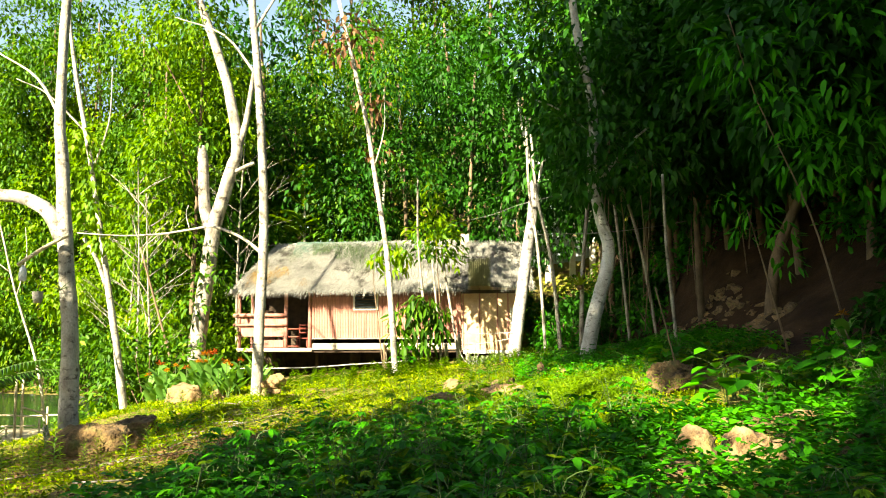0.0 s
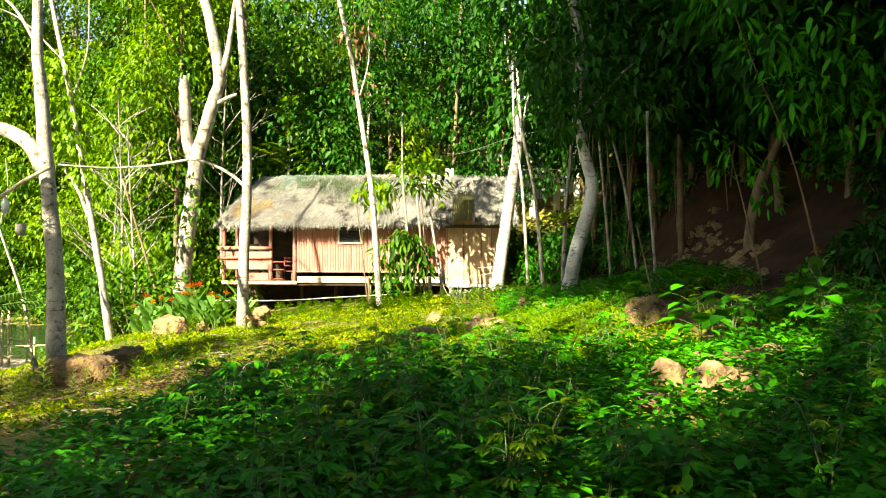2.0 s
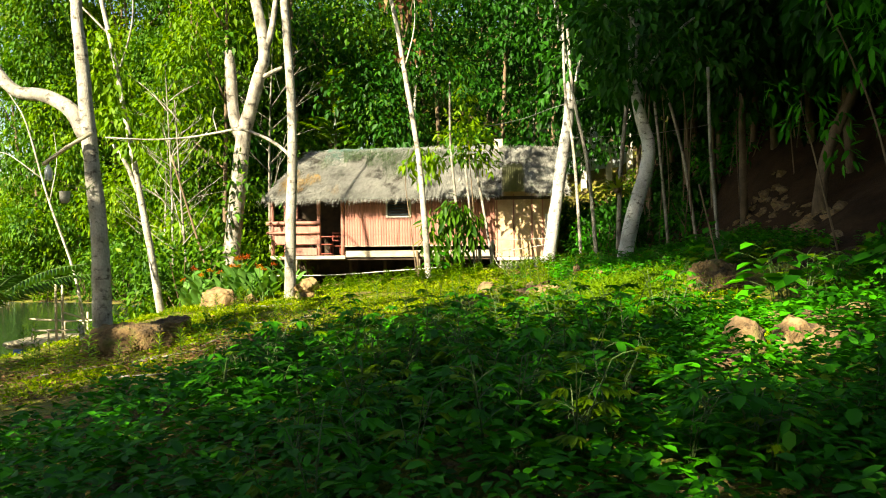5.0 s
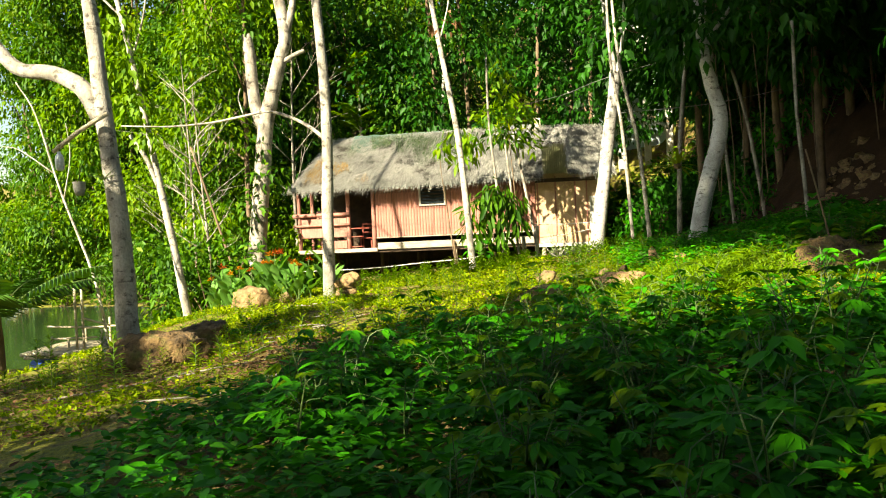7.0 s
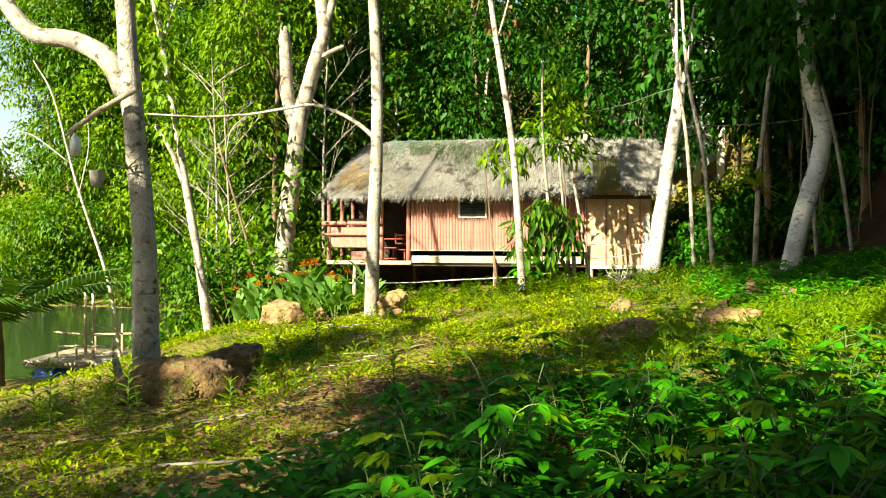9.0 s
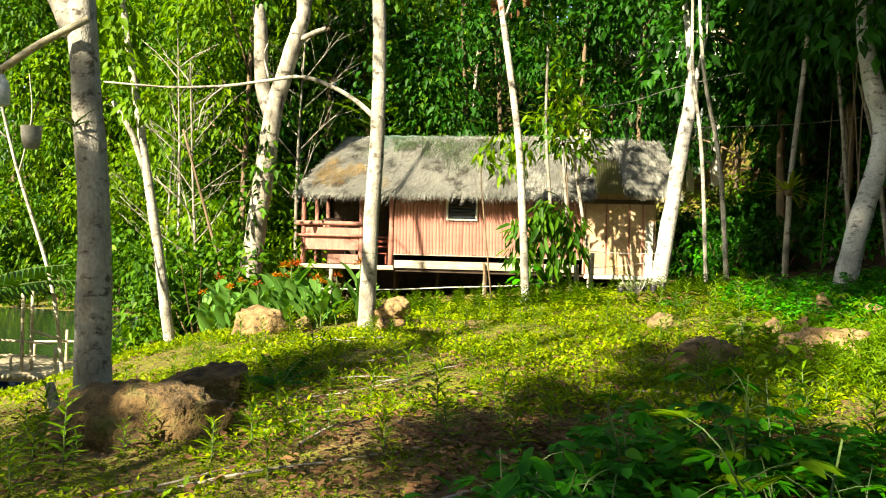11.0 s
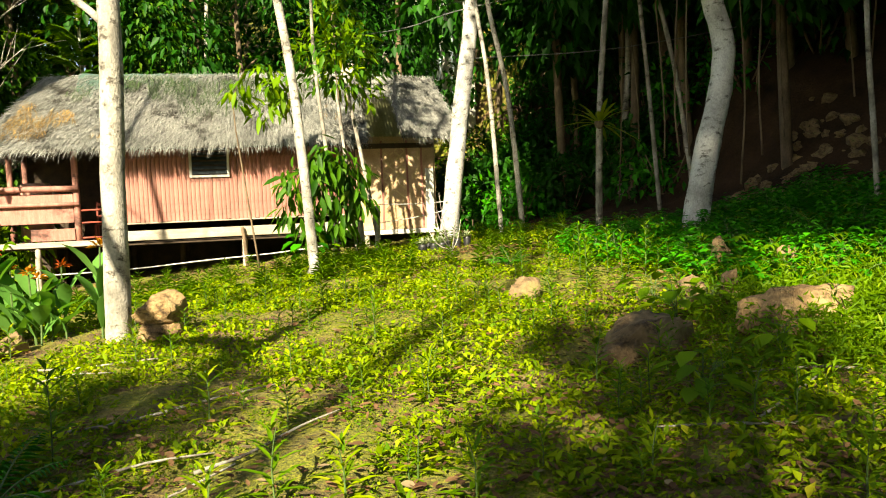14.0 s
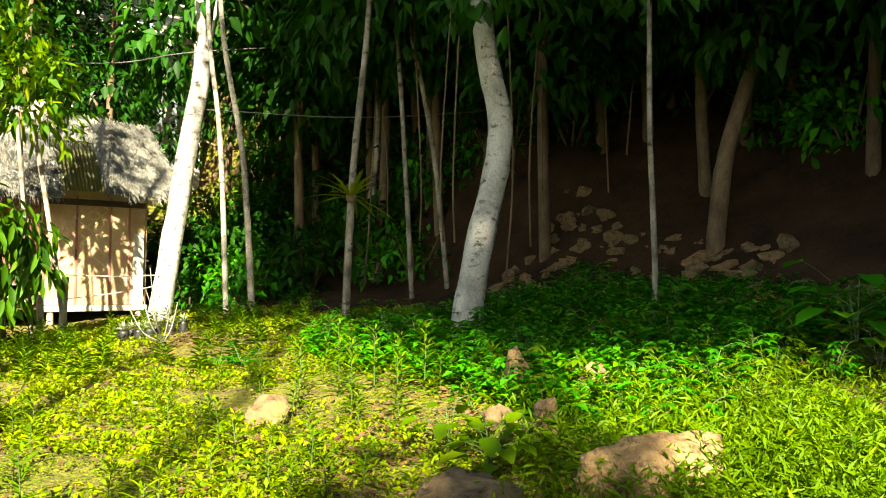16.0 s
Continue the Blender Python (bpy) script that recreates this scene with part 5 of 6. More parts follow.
    tagged(ob, "patch of fresh green feathery grass", "grass", "", "stuff")
    m = 21000
    x, y = rs.uniform(-7, 4, m), rs.uniform(5, 25.8, m)
    x[5000:9500], y[5000:9500] = rs.uniform(-6.5, -0.2, 4500), rs.uniform(7.0, 13.5, 4500)
    x[9500:13000], y[9500:13000] = rs.uniform(-7.5, 1.8, 3500), rs.uniform(22.8, 26.4, 3500)
    x[13000:15000], y[13000:15000] = rs.normal(0.9, 0.9, 2000), rs.normal(14.2, 1.1, 2000)
    x[15000:17000], y[15000:17000] = rs.normal(1.3, 0.8, 2000), rs.normal(20.6, 1.3, 2000)
    x[17000:], y[17000:] = rs.normal(-1.6, 0.9, 4000), rs.normal(9.6, 0.8, 4000)
    roots = np.array([(a, b, ground_z(a, b) + 0.045) for a, b in zip(x, y)])
    lens = rs.uniform(0.03, 0.085, m)
    ob = leaf_mesh("leaf_litter", roots, directions(rs, m, -0.05, 0.35), np.tile([0.0, 0.0, 1.0], (m, 1)) + rs.normal(0, 0.3, (m, 3)), lens, lens * rs.uniform(0.35, 0.6, m), DRY, None, "", 0.12, 0.05, True)
    tagged(ob, "dry brown fallen leaves on the earth", "leaf litter", "", "stuff")


herb_carpet()


# ---- rubble on the slope ----
def rubble():
    rng = random.Random(44)
    shared = []
    for k in range(5):
        bm = bmesh.new()
        bmesh.ops.create_icosphere(bm, subdivisions=2, radius=1.0)
        for v in bm.verts:
            q = v.co * 1.3 + Vector((k * 7.0, 0, 0))
            v.co *= 0.8 + 0.5 * noise.noise(q) + 0.15 * noise.noise(q * 3)
        me = bpy.data.meshes.new("stone")
        bm.to_mesh(me)
        bm.free()
        me.materials.append(DARK_ROCK if k < 4 else ROCK)
        shared.append(me)
    for i in range(290):
        x, y = 5.3 + 1.9 * rng.random() ** 1.5, rng.uniform(14.5, 20.0)
        if i > 262:
            x, y = rng.uniform(3.4, 5.4), rng.uniform(5.8, 8.8)
        s = rng.uniform(0.07, 0.22)
        ob = new("stone", shared[rng.randrange(5)])
        ob.matrix_world = pose(x, y, ground_z(x, y) + s * 0.25, rng.uniform(-30, 30), rng.uniform(-30, 30), rng.uniform(0, 360)) @ Matrix.Diagonal((s * rng.uniform(0.8, 1.5), s, s * rng.uniform(0.5, 0.9), 1))
        tagged(ob, "loose brown stone on the rubble slope", "stone", "rubble stones")
    for i in range(60):
        x, y = rng.uniform(-6, 2.5), rng.uniform(7.5, 24.0)
        s = rng.uniform(0.03, 0.09)
        ob = new("stone", shared[rng.randrange(5)])
        ob.matrix_world = pose(x, y, ground_z(x, y), 0, 0, rng.uniform(0, 360)) @ Matrix.Diagonal((s * 1.4, s, s * 0.6, 1))
        tagged(ob, "small ochre stone in the grass", "stone", "scattered stones")


rubble()


def sticks():
    rng = random.Random(45)
    for x, y, ln, a in ((-3.9, 9.2, 1.5, 20), (-3.3, 9.9, 0.9, 60), (-2.6, 8.6, 1.2, 35), (0.9, 12.2, 0.8, 150), (1.4, 12.6, 1.0, 10), (-4.2, 13.3, 1.6, 12), (-3.5, 7.9, 1.8, 15), (-4.1, 11.2, 0.9, 75), (-3.9, 11.6, 1.1, 35), (-4.3, 12.4, 1.2, 5), (-3.7, 10.4, 0.8, 50), (-4.2, 10.9, 0.7, 100), (-3.2, 12.2, 0.9, 28), (-5.2, 14.6, 1.3, 10), (-4.6, 15.3, 1.0, -12), (-0.26, 11.72, 1.08, 33), (-0.2, 11.5, 0.75, 160), (1.2, 12.0, 0.45, 80), (-5.0, 8.8, 1.6, 25)):
        c, s = math.cos(radians(a)), math.sin(radians(a))
        pts = [(x + c * ln * k, y + s * ln * k, ground_z(x + c * ln * k, y + s * ln * k) + 0.025 + 0.03 * rng.random()) for k in (0, 0.35, 0.7, 1)]
        v, f = tube(pts, 0.011, 0.005, 6, 3, rng, 0.1)
        ob = mesh_object("fallen_stick", v, f, GREY_BARK, None, "", True)
        tagged(ob, "dry grey stick lying on the ground", "stick", "fallen sticks")


sticks()


# ---- flower bed, palms, climbing and hanging plants ----
def paddle_leaf(verts, faces, root, way, length, width, rng):
    """One broad leaf, four steps long, with a keel."""
    way = Vector(way).normalized()
    side = way.cross(Vector((0, 0, 1))).normalized()
    first = len(verts)
    for i, (k, w) in enumerate(((0.0, 0.06), (0.22, 0.75), (0.5, 1.0), (0.78, 0.62), (1.0, 0.02))):
        c = Vector(root) + way * length * k + Vector((0, 0, -length * 0.28 * k * k))
        for s in (-1, 0, 1):
            verts.append(c + side * (s * width * 0.5 * w) + Vector((0, 0, abs(s) * width * 0.16 * w)))
    for i in range(4):
        for j in range(2):
            a = first + i * 3 + j
            faces.append((a, a + 1, a + 4, a + 3))


def canna(seed, h, flower, label):
    rng = random.Random(seed)
    ob = thing("canna_plant", label, "flower", (0, 0, 0), "canna bed")
    v, f = tube([(0, 0, -0.05), (0.02, 0, h * 0.5), (0.03, 0.02, h)], 0.016, 0.008, 6, 2)
    mesh_object("stem", v, f, STEM, ob)
    for i in range(6):
        v, f = [], []
        a = i * 2.3 + rng.uniform(-0.4, 0.4)
        paddle_leaf(v, f, (0, 0, h * (0.08 + 0.11 * i)), (math.cos(a), math.sin(a), rng.uniform(1.0, 2.2)), rng.uniform(0.5, 0.72), rng.uniform(0.17, 0.25), rng)
        mesh_object("leaf", v, f, CANNA_LEAF, ob, "", True)
    if flower:
        rs = np.random.RandomState(seed)
        n = 16
        d = directions(rs, n, -0.1, 1.0)
        leaf_mesh("flower", np.tile([0.03, 0.02, h], (n, 1)) + d * 0.03, d, np.tile([0.0, 0.0, 1.0], (n, 1)) + d * 0.1, rs.uniform(0.07, 0.12, n), rs.uniform(0.04, 0.06, n), flower, ob, "orange petals")
    return ob


CANNA_LEAF = leafy("canna_leaf", (0.09, 0.24, 0.04), (0.18, 0.38, 0.08), (0.26, 0.36, 0.06), 0.35, 0.35)
ORANGE = leafy("orange_petal", (0.55, 0.16, 0.015), (0.75, 0.26, 0.02), (0.8, 0.42, 0.03), 0.5, 0.3)
RED = leafy("red_petal", (0.55, 0.07, 0.02), (0.7, 0.14, 0.03), (0.75, 0.2, 0.04), 0.5, 0.3)
C = random.Random(61)
cannas = [canna(100, 0.85, ORANGE, "canna with broad leaves and an orange flower"), canna(101, 0.6, None, "canna with broad upright green leaves"), canna(102, 0.9, RED, "canna with broad leaves and a red flower"), canna(103, 0.55, None, "low canna with broad green leaves"), canna(104, 0.8, ORANGE, "tall canna with an orange flower")]
cs = [(-7.35 + 0.16 * i + C.uniform(-0.12, 0.12), 18.3 - 0.055 * i + C.uniform(-0.45, 0.45)) for i in range(20)] + [(-5.6 + C.uniform(-0.35, 0.35), 17.7 + C.uniform(-0.3, 0.3)) for _ in range(9)] + [(6.2, 11.6)]
scatter(cannas, cs, C, 0.8, 1.15, 0.0)


def palm(x, y, z, h, fronds, length, seed, label):
    ob = fern(seed, PALM_LEAF, fronds, length, label, "young_palm", "palm", "young palms", 0.22, 0.45, 30, 0.02)
    for child in ob.children:
        child.location.z = h
    v, f = tube([(0, 0, -0.2), (0.03, 0, h * 0.5), (0, 0, h + 0.05)], 0.13, 0.08, 9, 4, random.Random(seed), 0.06, 0.5)
    mesh_object("trunk", v, f, BROWN_BARK, ob, "", True)
    ob.matrix_world = pose(x, y, z, 0, 0, seed * 37)
    return ob


PALM_LEAF = leafy("palm_leaf", (0.03, 0.09, 0.012), (0.07, 0.17, 0.02), (0.2, 0.24, 0.03), 0.35, 0.3)
palm(-10.55, 15.5, ground_z(-10.55, 15.5), 1.1, 10, 2.5, 3, "young coconut palm on the shore")
palm(-12.6, 15.9, ground_z(-12.6, 15.9), 1.1, 10, 2.2, 4, "young coconut palm at the water's edge")


def feathery_tree(x, y, low, top, seed):
    """A slim tree with tiers of long feathery fronds."""
    ob = fern(seed, LEAF_LIME, 26, 1.75, "slim tree with tiers of feathery yellow-green sprays", "feathery_tree", "tree", "", 0.22, 0.35, 28, 0.014)
    g = ground_z(x, y)
    for i, child in enumerate(ob.children):
        child.location.z = low - g + (top - low) * i / 26
    v, f = tube([(0, 0, -0.2), (0.05, 0, (top - g) * 0.5), (0, 0, top - g + 0.2)], 0.09, 0.03, 8, 4, random.Random(seed), 0.05, 0.3)
    mesh_object("trunk", v, f, GREY_BARK, ob, "", True)
    ob.matrix_world = pose(x, y, g)
    return ob


feathery_tree(-6.7, 31.0, 4.8, 7.6, 118)


def hanging_shrub(name, label, stems, clumps, leaf, size, per, seed, droop=-1.6, category="shrub"):
    base = Vector(stems[0][0])
    ob = thing(name, label, category, base)
    for pts in stems:
        v, f = tube([Vector(p) - base for p in pts], 0.022, 0.008, 6, 3)
        mesh_object("stem", v, f, BROWN_BARK, ob, "", True)
    rs = np.random.RandomState(seed)
    q = crown_leaves(rs, [(x - base.x, y - base.y, z - base.z, r) for x, y, z, r in clumps], per, size, droop)
    leaf_mesh("foliage", *q[:4], q[3] * 0.32, leaf, ob, "", 0.15, 0.1, True)
    return ob


gz = ground_z
hanging_shrub("drooping_shrub", "sapling with long drooping glossy leaves", [[(-1.25, 23.3, gz(-1.25, 23.3)), (-1.3, 23.3, 1.0), (-1.35, 23.3, 2.1)], [(-1.2, 23.35, 0.3), (-0.9, 23.3, 1.2), (-0.75, 23.3, 2.0)]],
              [(-1.8, 23.2, 1.6, 0.4), (-1.45, 23.1, 1.9, 0.42), (-0.75, 23.2, 1.8, 0.42), (-1.1, 23.1, 2.05, 0.4), (-1.8, 23.2, 1.1, 0.34), (-0.7, 23.2, 1.3, 0.36), (-1.3, 23.1, 1.4, 0.35), (-1.05, 23.1, 0.85, 0.3), (-1.6, 23.1, 0.8, 0.25)], LEAF, 0.34, 330, 110)
hanging_shrub("yellow_sapling", "sapling with drooping yellow-green leaves over the roof", [[(-2.5, 24.6, gz(-2.5, 24.6)), (-2.7, 24.6, 1.6), (-2.85, 24.6, 3.2), (-2.6, 24.6, 3.9)]],
              [(-2.35, 24.5, 3.75, 0.42), (-1.9, 24.4, 3.55, 0.38), (-2.75, 24.5, 3.4, 0.3), (-2.1, 24.5, 3.1, 0.35)], LEAF_LIME, 0.3, 330, 111, -1.3)
hanging_shrub("leafy_sapling", "sapling with a bright green tuft above the roof", [[(-0.55, 24.3, gz(-0.55, 24.3)), (-0.7, 24.3, 2.4), (-0.85, 24.3, 4.6)]],
              [(-0.9, 24.2, 4.9, 0.55), (-0.5, 24.2, 4.4, 0.5), (-1.25, 24.2, 4.3, 0.5), (-0.7, 24.2, 3.8, 0.5), (-0.3, 24.3, 3.5, 0.42), (-0.9, 24.2, 5.5, 0.4)], LEAF_LIME, 0.26, 300, 112, -0.6)
hanging_shrub("long_leaved_tree", "young tree with long drooping dark green leaves", [[(6.5, 12.0, gz(6.5, 12)), (6.25, 12.0, 2.0), (5.9, 12.0, 3.3), (5.2, 12.0, 5.0), (4.8, 12.0, 6.4)]],
              [(5.9, 11.9, 4.0, 0.6), (6.5, 11.9, 4.4, 0.6), (5.5, 11.9, 4.8, 0.55), (6.9, 11.8, 3.7, 0.55), (6.2, 11.9, 5.2, 0.7), (5.0, 11.9, 5.7, 0.7), (7.2, 11.8, 4.9, 0.7), (6.4, 11.9, 6.2, 0.9), (7.6, 11.9, 6.0, 0.9)], WEED, 0.25, 250, 113, -0.9, "tree")
hanging_shrub("heart_leaved_vine", "climbing vine with heart-shaped green leaves", [[(5.9, 13.0, gz(5.9, 13)), (5.6, 13.0, 2.2), (5.3, 13.0, 3.4)]],
              [(5.0, 12.9, 3.55, 0.28), (5.45, 12.9, 3.4, 0.3), (5.8, 12.9, 3.0, 0.3), (5.2, 12.9, 3.0, 0.25), (5.9, 12.9, 2.5, 0.25)], WEED, 0.22, 260, 114, -0.8, "vine")


def strap_plant(x, y, z, n, length, seed, label):
    rng = random.Random(seed)
    ob = thing("air_plant", label, "air plant", (x, y, z))
    for i in range(n):
        v, f = [], []
        a = i * 2.4
        paddle_leaf(v, f, (0, 0, 0), (math.cos(a), math.sin(a), rng.uniform(-0.2, 1.3)), length * rng.uniform(0.7, 1.1), 0.075, rng)
        mesh_object("leaf", v, f, STRAP, ob, "", True)
    bm = bmesh.new()
    bmesh.ops.create_icosphere(bm, subdivisions=2, radius=0.09)
    part("root_ball", bm, BROWN_BARK, ob, "", True)


def dracaena(x, y, h, seed, label):
    """A leaning cane with long drooping strap leaves from knee height to its top."""
    rng = random.Random(seed)
    g = ground_z(x, y)
    ob = thing("strap_leaved_shrub", label, "shrub", (x, y, g))
    v, f = tube([(0, 0, -0.1), (-0.05, 0.02, h * 0.5), (-0.1, 0.0, h)], 0.03, 0.018, 7, 3, rng, 0.06)
    mesh_object("stem", v, f, BROWN_BARK, ob, "", True)
    for i in range(30):
        v, f = [], []
        a, k = i * 2.4, 0.5 + 0.5 * i / 30
        paddle_leaf(v, f, (-0.1 * k, 0, h * k), (math.cos(a), math.sin(a), rng.uniform(0.0, 0.9)), rng.uniform(0.55, 0.8), rng.uniform(0.045, 0.065), rng)
        mesh_object("leaf", v, f, STRAP, ob, "", True)
    return ob


STRAP = leafy("yellow_strap_leaf", (0.16, 0.24, 0.02), (0.34, 0.40, 0.03), (0.5, 0.46, 0.06), 0.4, 0.4)
dracaena(4.0, 3.7, 2.5, 6, "tall shrub with long drooping yellow-green strap leaves")
strap_plant(3.33, 20.86, 2.4, 18, 0.75, 5, "yellow-green strap-leaved plant on a thin trunk")
b = fern(116, LEAF_LIME, 8, 0.24, "small air plant tied to the forked tree", "air_plant", "air plant", "", 0.12, 0.3, 8, 0.008)
b.matrix_world = pose(-5.33, 10.72, 2.05, 0, 0, 0)


# ---- raft on the lake ----
def build_raft():
    rng = random.Random(71)
    raft = thing("bamboo_raft", "floating bamboo platform on blue drums", "raft", (-10.75, 18.6, -1.62))
    for i in range(19):
        x = -0.95 + i * 0.105
        bar([(x, -0.85, 0.36 + rng.uniform(-0.008, 0.008)), (x, 0.1, 0.37), (x + 0.01, 1.05, 0.36)], 0.05, 0.046, RAFT_WOOD, "deck_pole", raft, "", 7)
    for y in (-0.6, 0.8):
        bar([(-1.05, y, 0.26), (0, y, 0.27), (1.05, y, 0.26)], 0.05, 0.05, RAFT_WOOD, "cross_beam", raft, "", 7)
    for x, y in ((-0.55, -0.45), (0.55, -0.45), (-0.55, 0.65), (0.55, 0.65)):
        bm = bmesh.new()
        bmesh.ops.create_cone(bm, cap_ends=True, segments=20, radius1=0.2, radius2=0.2, depth=0.8, matrix=pose(x, y, 0.01, 0, 90, 0))
        bmesh.ops.bevel(bm, geom=[e for e in bm.edges if len(e.link_faces) == 2 and e.calc_face_angle(0) > 1], offset=0.03, segments=2, affect="EDGES")
        part("drum", bm, BLUE, raft, "blue plastic drum", True)
    for x, y, h in ((0.22, -0.55, 1.86), (0.36, -0.5, 1.82), (0.8, -0.5, 0.85), (0.3, 0.7, 1.0), (-0.35, 0.7, 0.75), (0.8, 0.7, 0.8)):
        bar([(x, y, 0.3), (x, y + 0.01, h * 0.6), (x + 0.01, y, h)], 0.032, 0.028, RAFT_WOOD, "upright", raft, "", 7)
    for p, q in (((-0.5, -0.52, 0.95), (0.75, -0.52, 0.9)), ((-0.4, -0.52, 0.66), (0.7, -0.52, 0.68)), ((0.36, -0.5, 1.12), (0.85, -0.2, 0.9)), ((-0.35, 0.7, 0.75), (0.8, 0.7, 0.8)), ((-0.45, -0.52, 0.4), (-0.4, -0.52, 0.72)), ((0.0, -0.52, 0.4), (0.0, -0.52, 0.7))):
        mid = tuple((a + c) / 2 for a, c in zip(p, q))
        bar([p, mid, q], 0.024, 0.022, RAFT_WOOD, "railing", raft, "", 7)
    bar([(-0.7, -1.3, 0.02), (0.3, -1.2, 0.1), (1.4, -1.1, 0.2)], 0.035, 0.03, RAFT_WOOD, "mooring_pole", raft, "", 7)
    return raft


RAFT_WOOD = grainy("bleached_bamboo", (0.42, 0.34, 0.22), (0.66, 0.58, 0.42), 3.0, 40.0, 0.7, 0.004)
BLUE = grainy("blue_plastic", (0.01, 0.06, 0.32), (0.02, 0.12, 0.5), 4.0, 30.0, 0.4, 0.001)
build_raft()


# ---- small things ----
def hanging_lamps():
    cross = mesh_object("wooden_crossbar", *tube([(-5.95, 10.66, 2.42), (-5.6, 10.68, 2.66), (-5.22, 10.7, 2.86)], 0.03, 0.028, 7, 2), RAFT_WOOD, None, "", True)
    tagged(cross, "pale stick tied across the forked tree", "stick")
    for name, label, x, z, r, h, mat in (("plastic_bottle", "clear plastic bottle hung from the stick", -5.86, 2.18, 0.055, 0.24, CLEAR), ("grey_pot", "grey pot hung on the forked tree", -5.62, 1.86, 0.075, 0.17, GREY)):
        ob = thing(name, label, name.split("_")[1], (x, 10.64, z))
        bm = bmesh.new()
        prof = ((0.0, 0.55), (0.08, 0.95), (0.55, 1.0), (0.8, 0.75), (0.9, 0.38), (1.0, 0.36)) if name == "plastic_bottle" else ((0.0, 0.7), (0.5, 0.95), (0.9, 1.0), (1.0, 1.08))
        rings = [[bm.verts.new((r * k * math.cos(i * math.pi / 8), r * k * math.sin(i * math.pi / 8), h * t)) for i in range(16)] for t, k in prof]
        for a, c in zip(rings, rings[1:]):
            for i in range(16):
                bm.faces.new((a[i], a[(i + 1) % 16], c[(i + 1) % 16], c[i]))
        bm.faces.new(list(reversed(rings[0])))
        part("body", bm, mat, ob, "", True)
        bar([(0, 0, h), (0.0, 0.02, h + 0.08), (0.02, 0.05, h + 0.2)], 0.005, 0.005, DARK_WOOD, "string", ob)


CLEAR = grainy("cloudy_plastic", (0.5, 0.55, 0.58), (0.75, 0.8, 0.82), 6.0, 30.0, 0.25, 0.001)
GREY = grainy("grey_clay", (0.28, 0.27, 0.25), (0.45, 0.44, 0.41), 6.0, 40.0, 0.7, 0.003)
BLACK = grainy("black_plastic_film", (0.012, 0.012, 0.013), (0.05, 0.05, 0.055), 9.0, 30.0, 0.45, 0.006)
ROPE = grainy("white_rope", (0.6, 0.58, 0.54), (0.8, 0.78, 0.74), 20.0, 90.0, 0.8, 0.002)
CABLE = grainy("black_cable", (0.10, 0.10, 0.10), (0.22, 0.22, 0.22), 20.0, 90.0, 0.6, 0.001)
BLUE_WALL = grainy("pale_blue_paint", (0.45, 0.58, 0.66), (0.62, 0.72, 0.78), 2.0, 30.0, 0.8, 0.002)
CHAIR_PINK = grainy("faded_pink_cloth", (0.50, 0.26, 0.20), (0.66, 0.38, 0.30), 4.0, 60.0, 0.9, 0.004)
hanging_lamps()


def seedling_bags():
    rng = random.Random(81)
    first = None
    for i in range(9):
        x, y = 0.35 + 0.17 * (i % 6) + rng.uniform(-0.03, 0.03), 22.2 - 0.24 * (i // 6) + rng.uniform(-0.04, 0.04)
        m = pose(x, y, ground_z(x, y), 0, 0, rng.uniform(0, 360))
        if first is None:
            first = thing("seedling_bag", "black plastic bag with a whitish-green seedling", "seedling", (x, y, ground_z(x, y)), "seedling bags")
            v, f = tube([(0, 0, -0.02), (0, 0, 0.08), (0.005, 0, 0.17)], 0.065, 0.075, 10, 2, rng, 0.08)
            mesh_object("bag", v, f, BLACK, first, "", True)
            rs = np.random.RandomState(3)
            d = directions(rs, 26, 0.1, 1.0)
            leaf_mesh("seedling", np.tile([0, 0, 0.16], (26, 1)) + d * 0.03, d, np.tile([0.0, 0.0, 1.0], (26, 1)), rs.uniform(0.08, 0.17, 26), rs.uniform(0.02, 0.045, 26), PALE_LEAF, first)
        else:
            copy_thing(first, m)


PALE_LEAF = leafy("pale_variegated_leaf", (0.25, 0.30, 0.16), (0.48, 0.50, 0.32), (0.6, 0.58, 0.42), 0.5, 0.3)
seedling_bags()


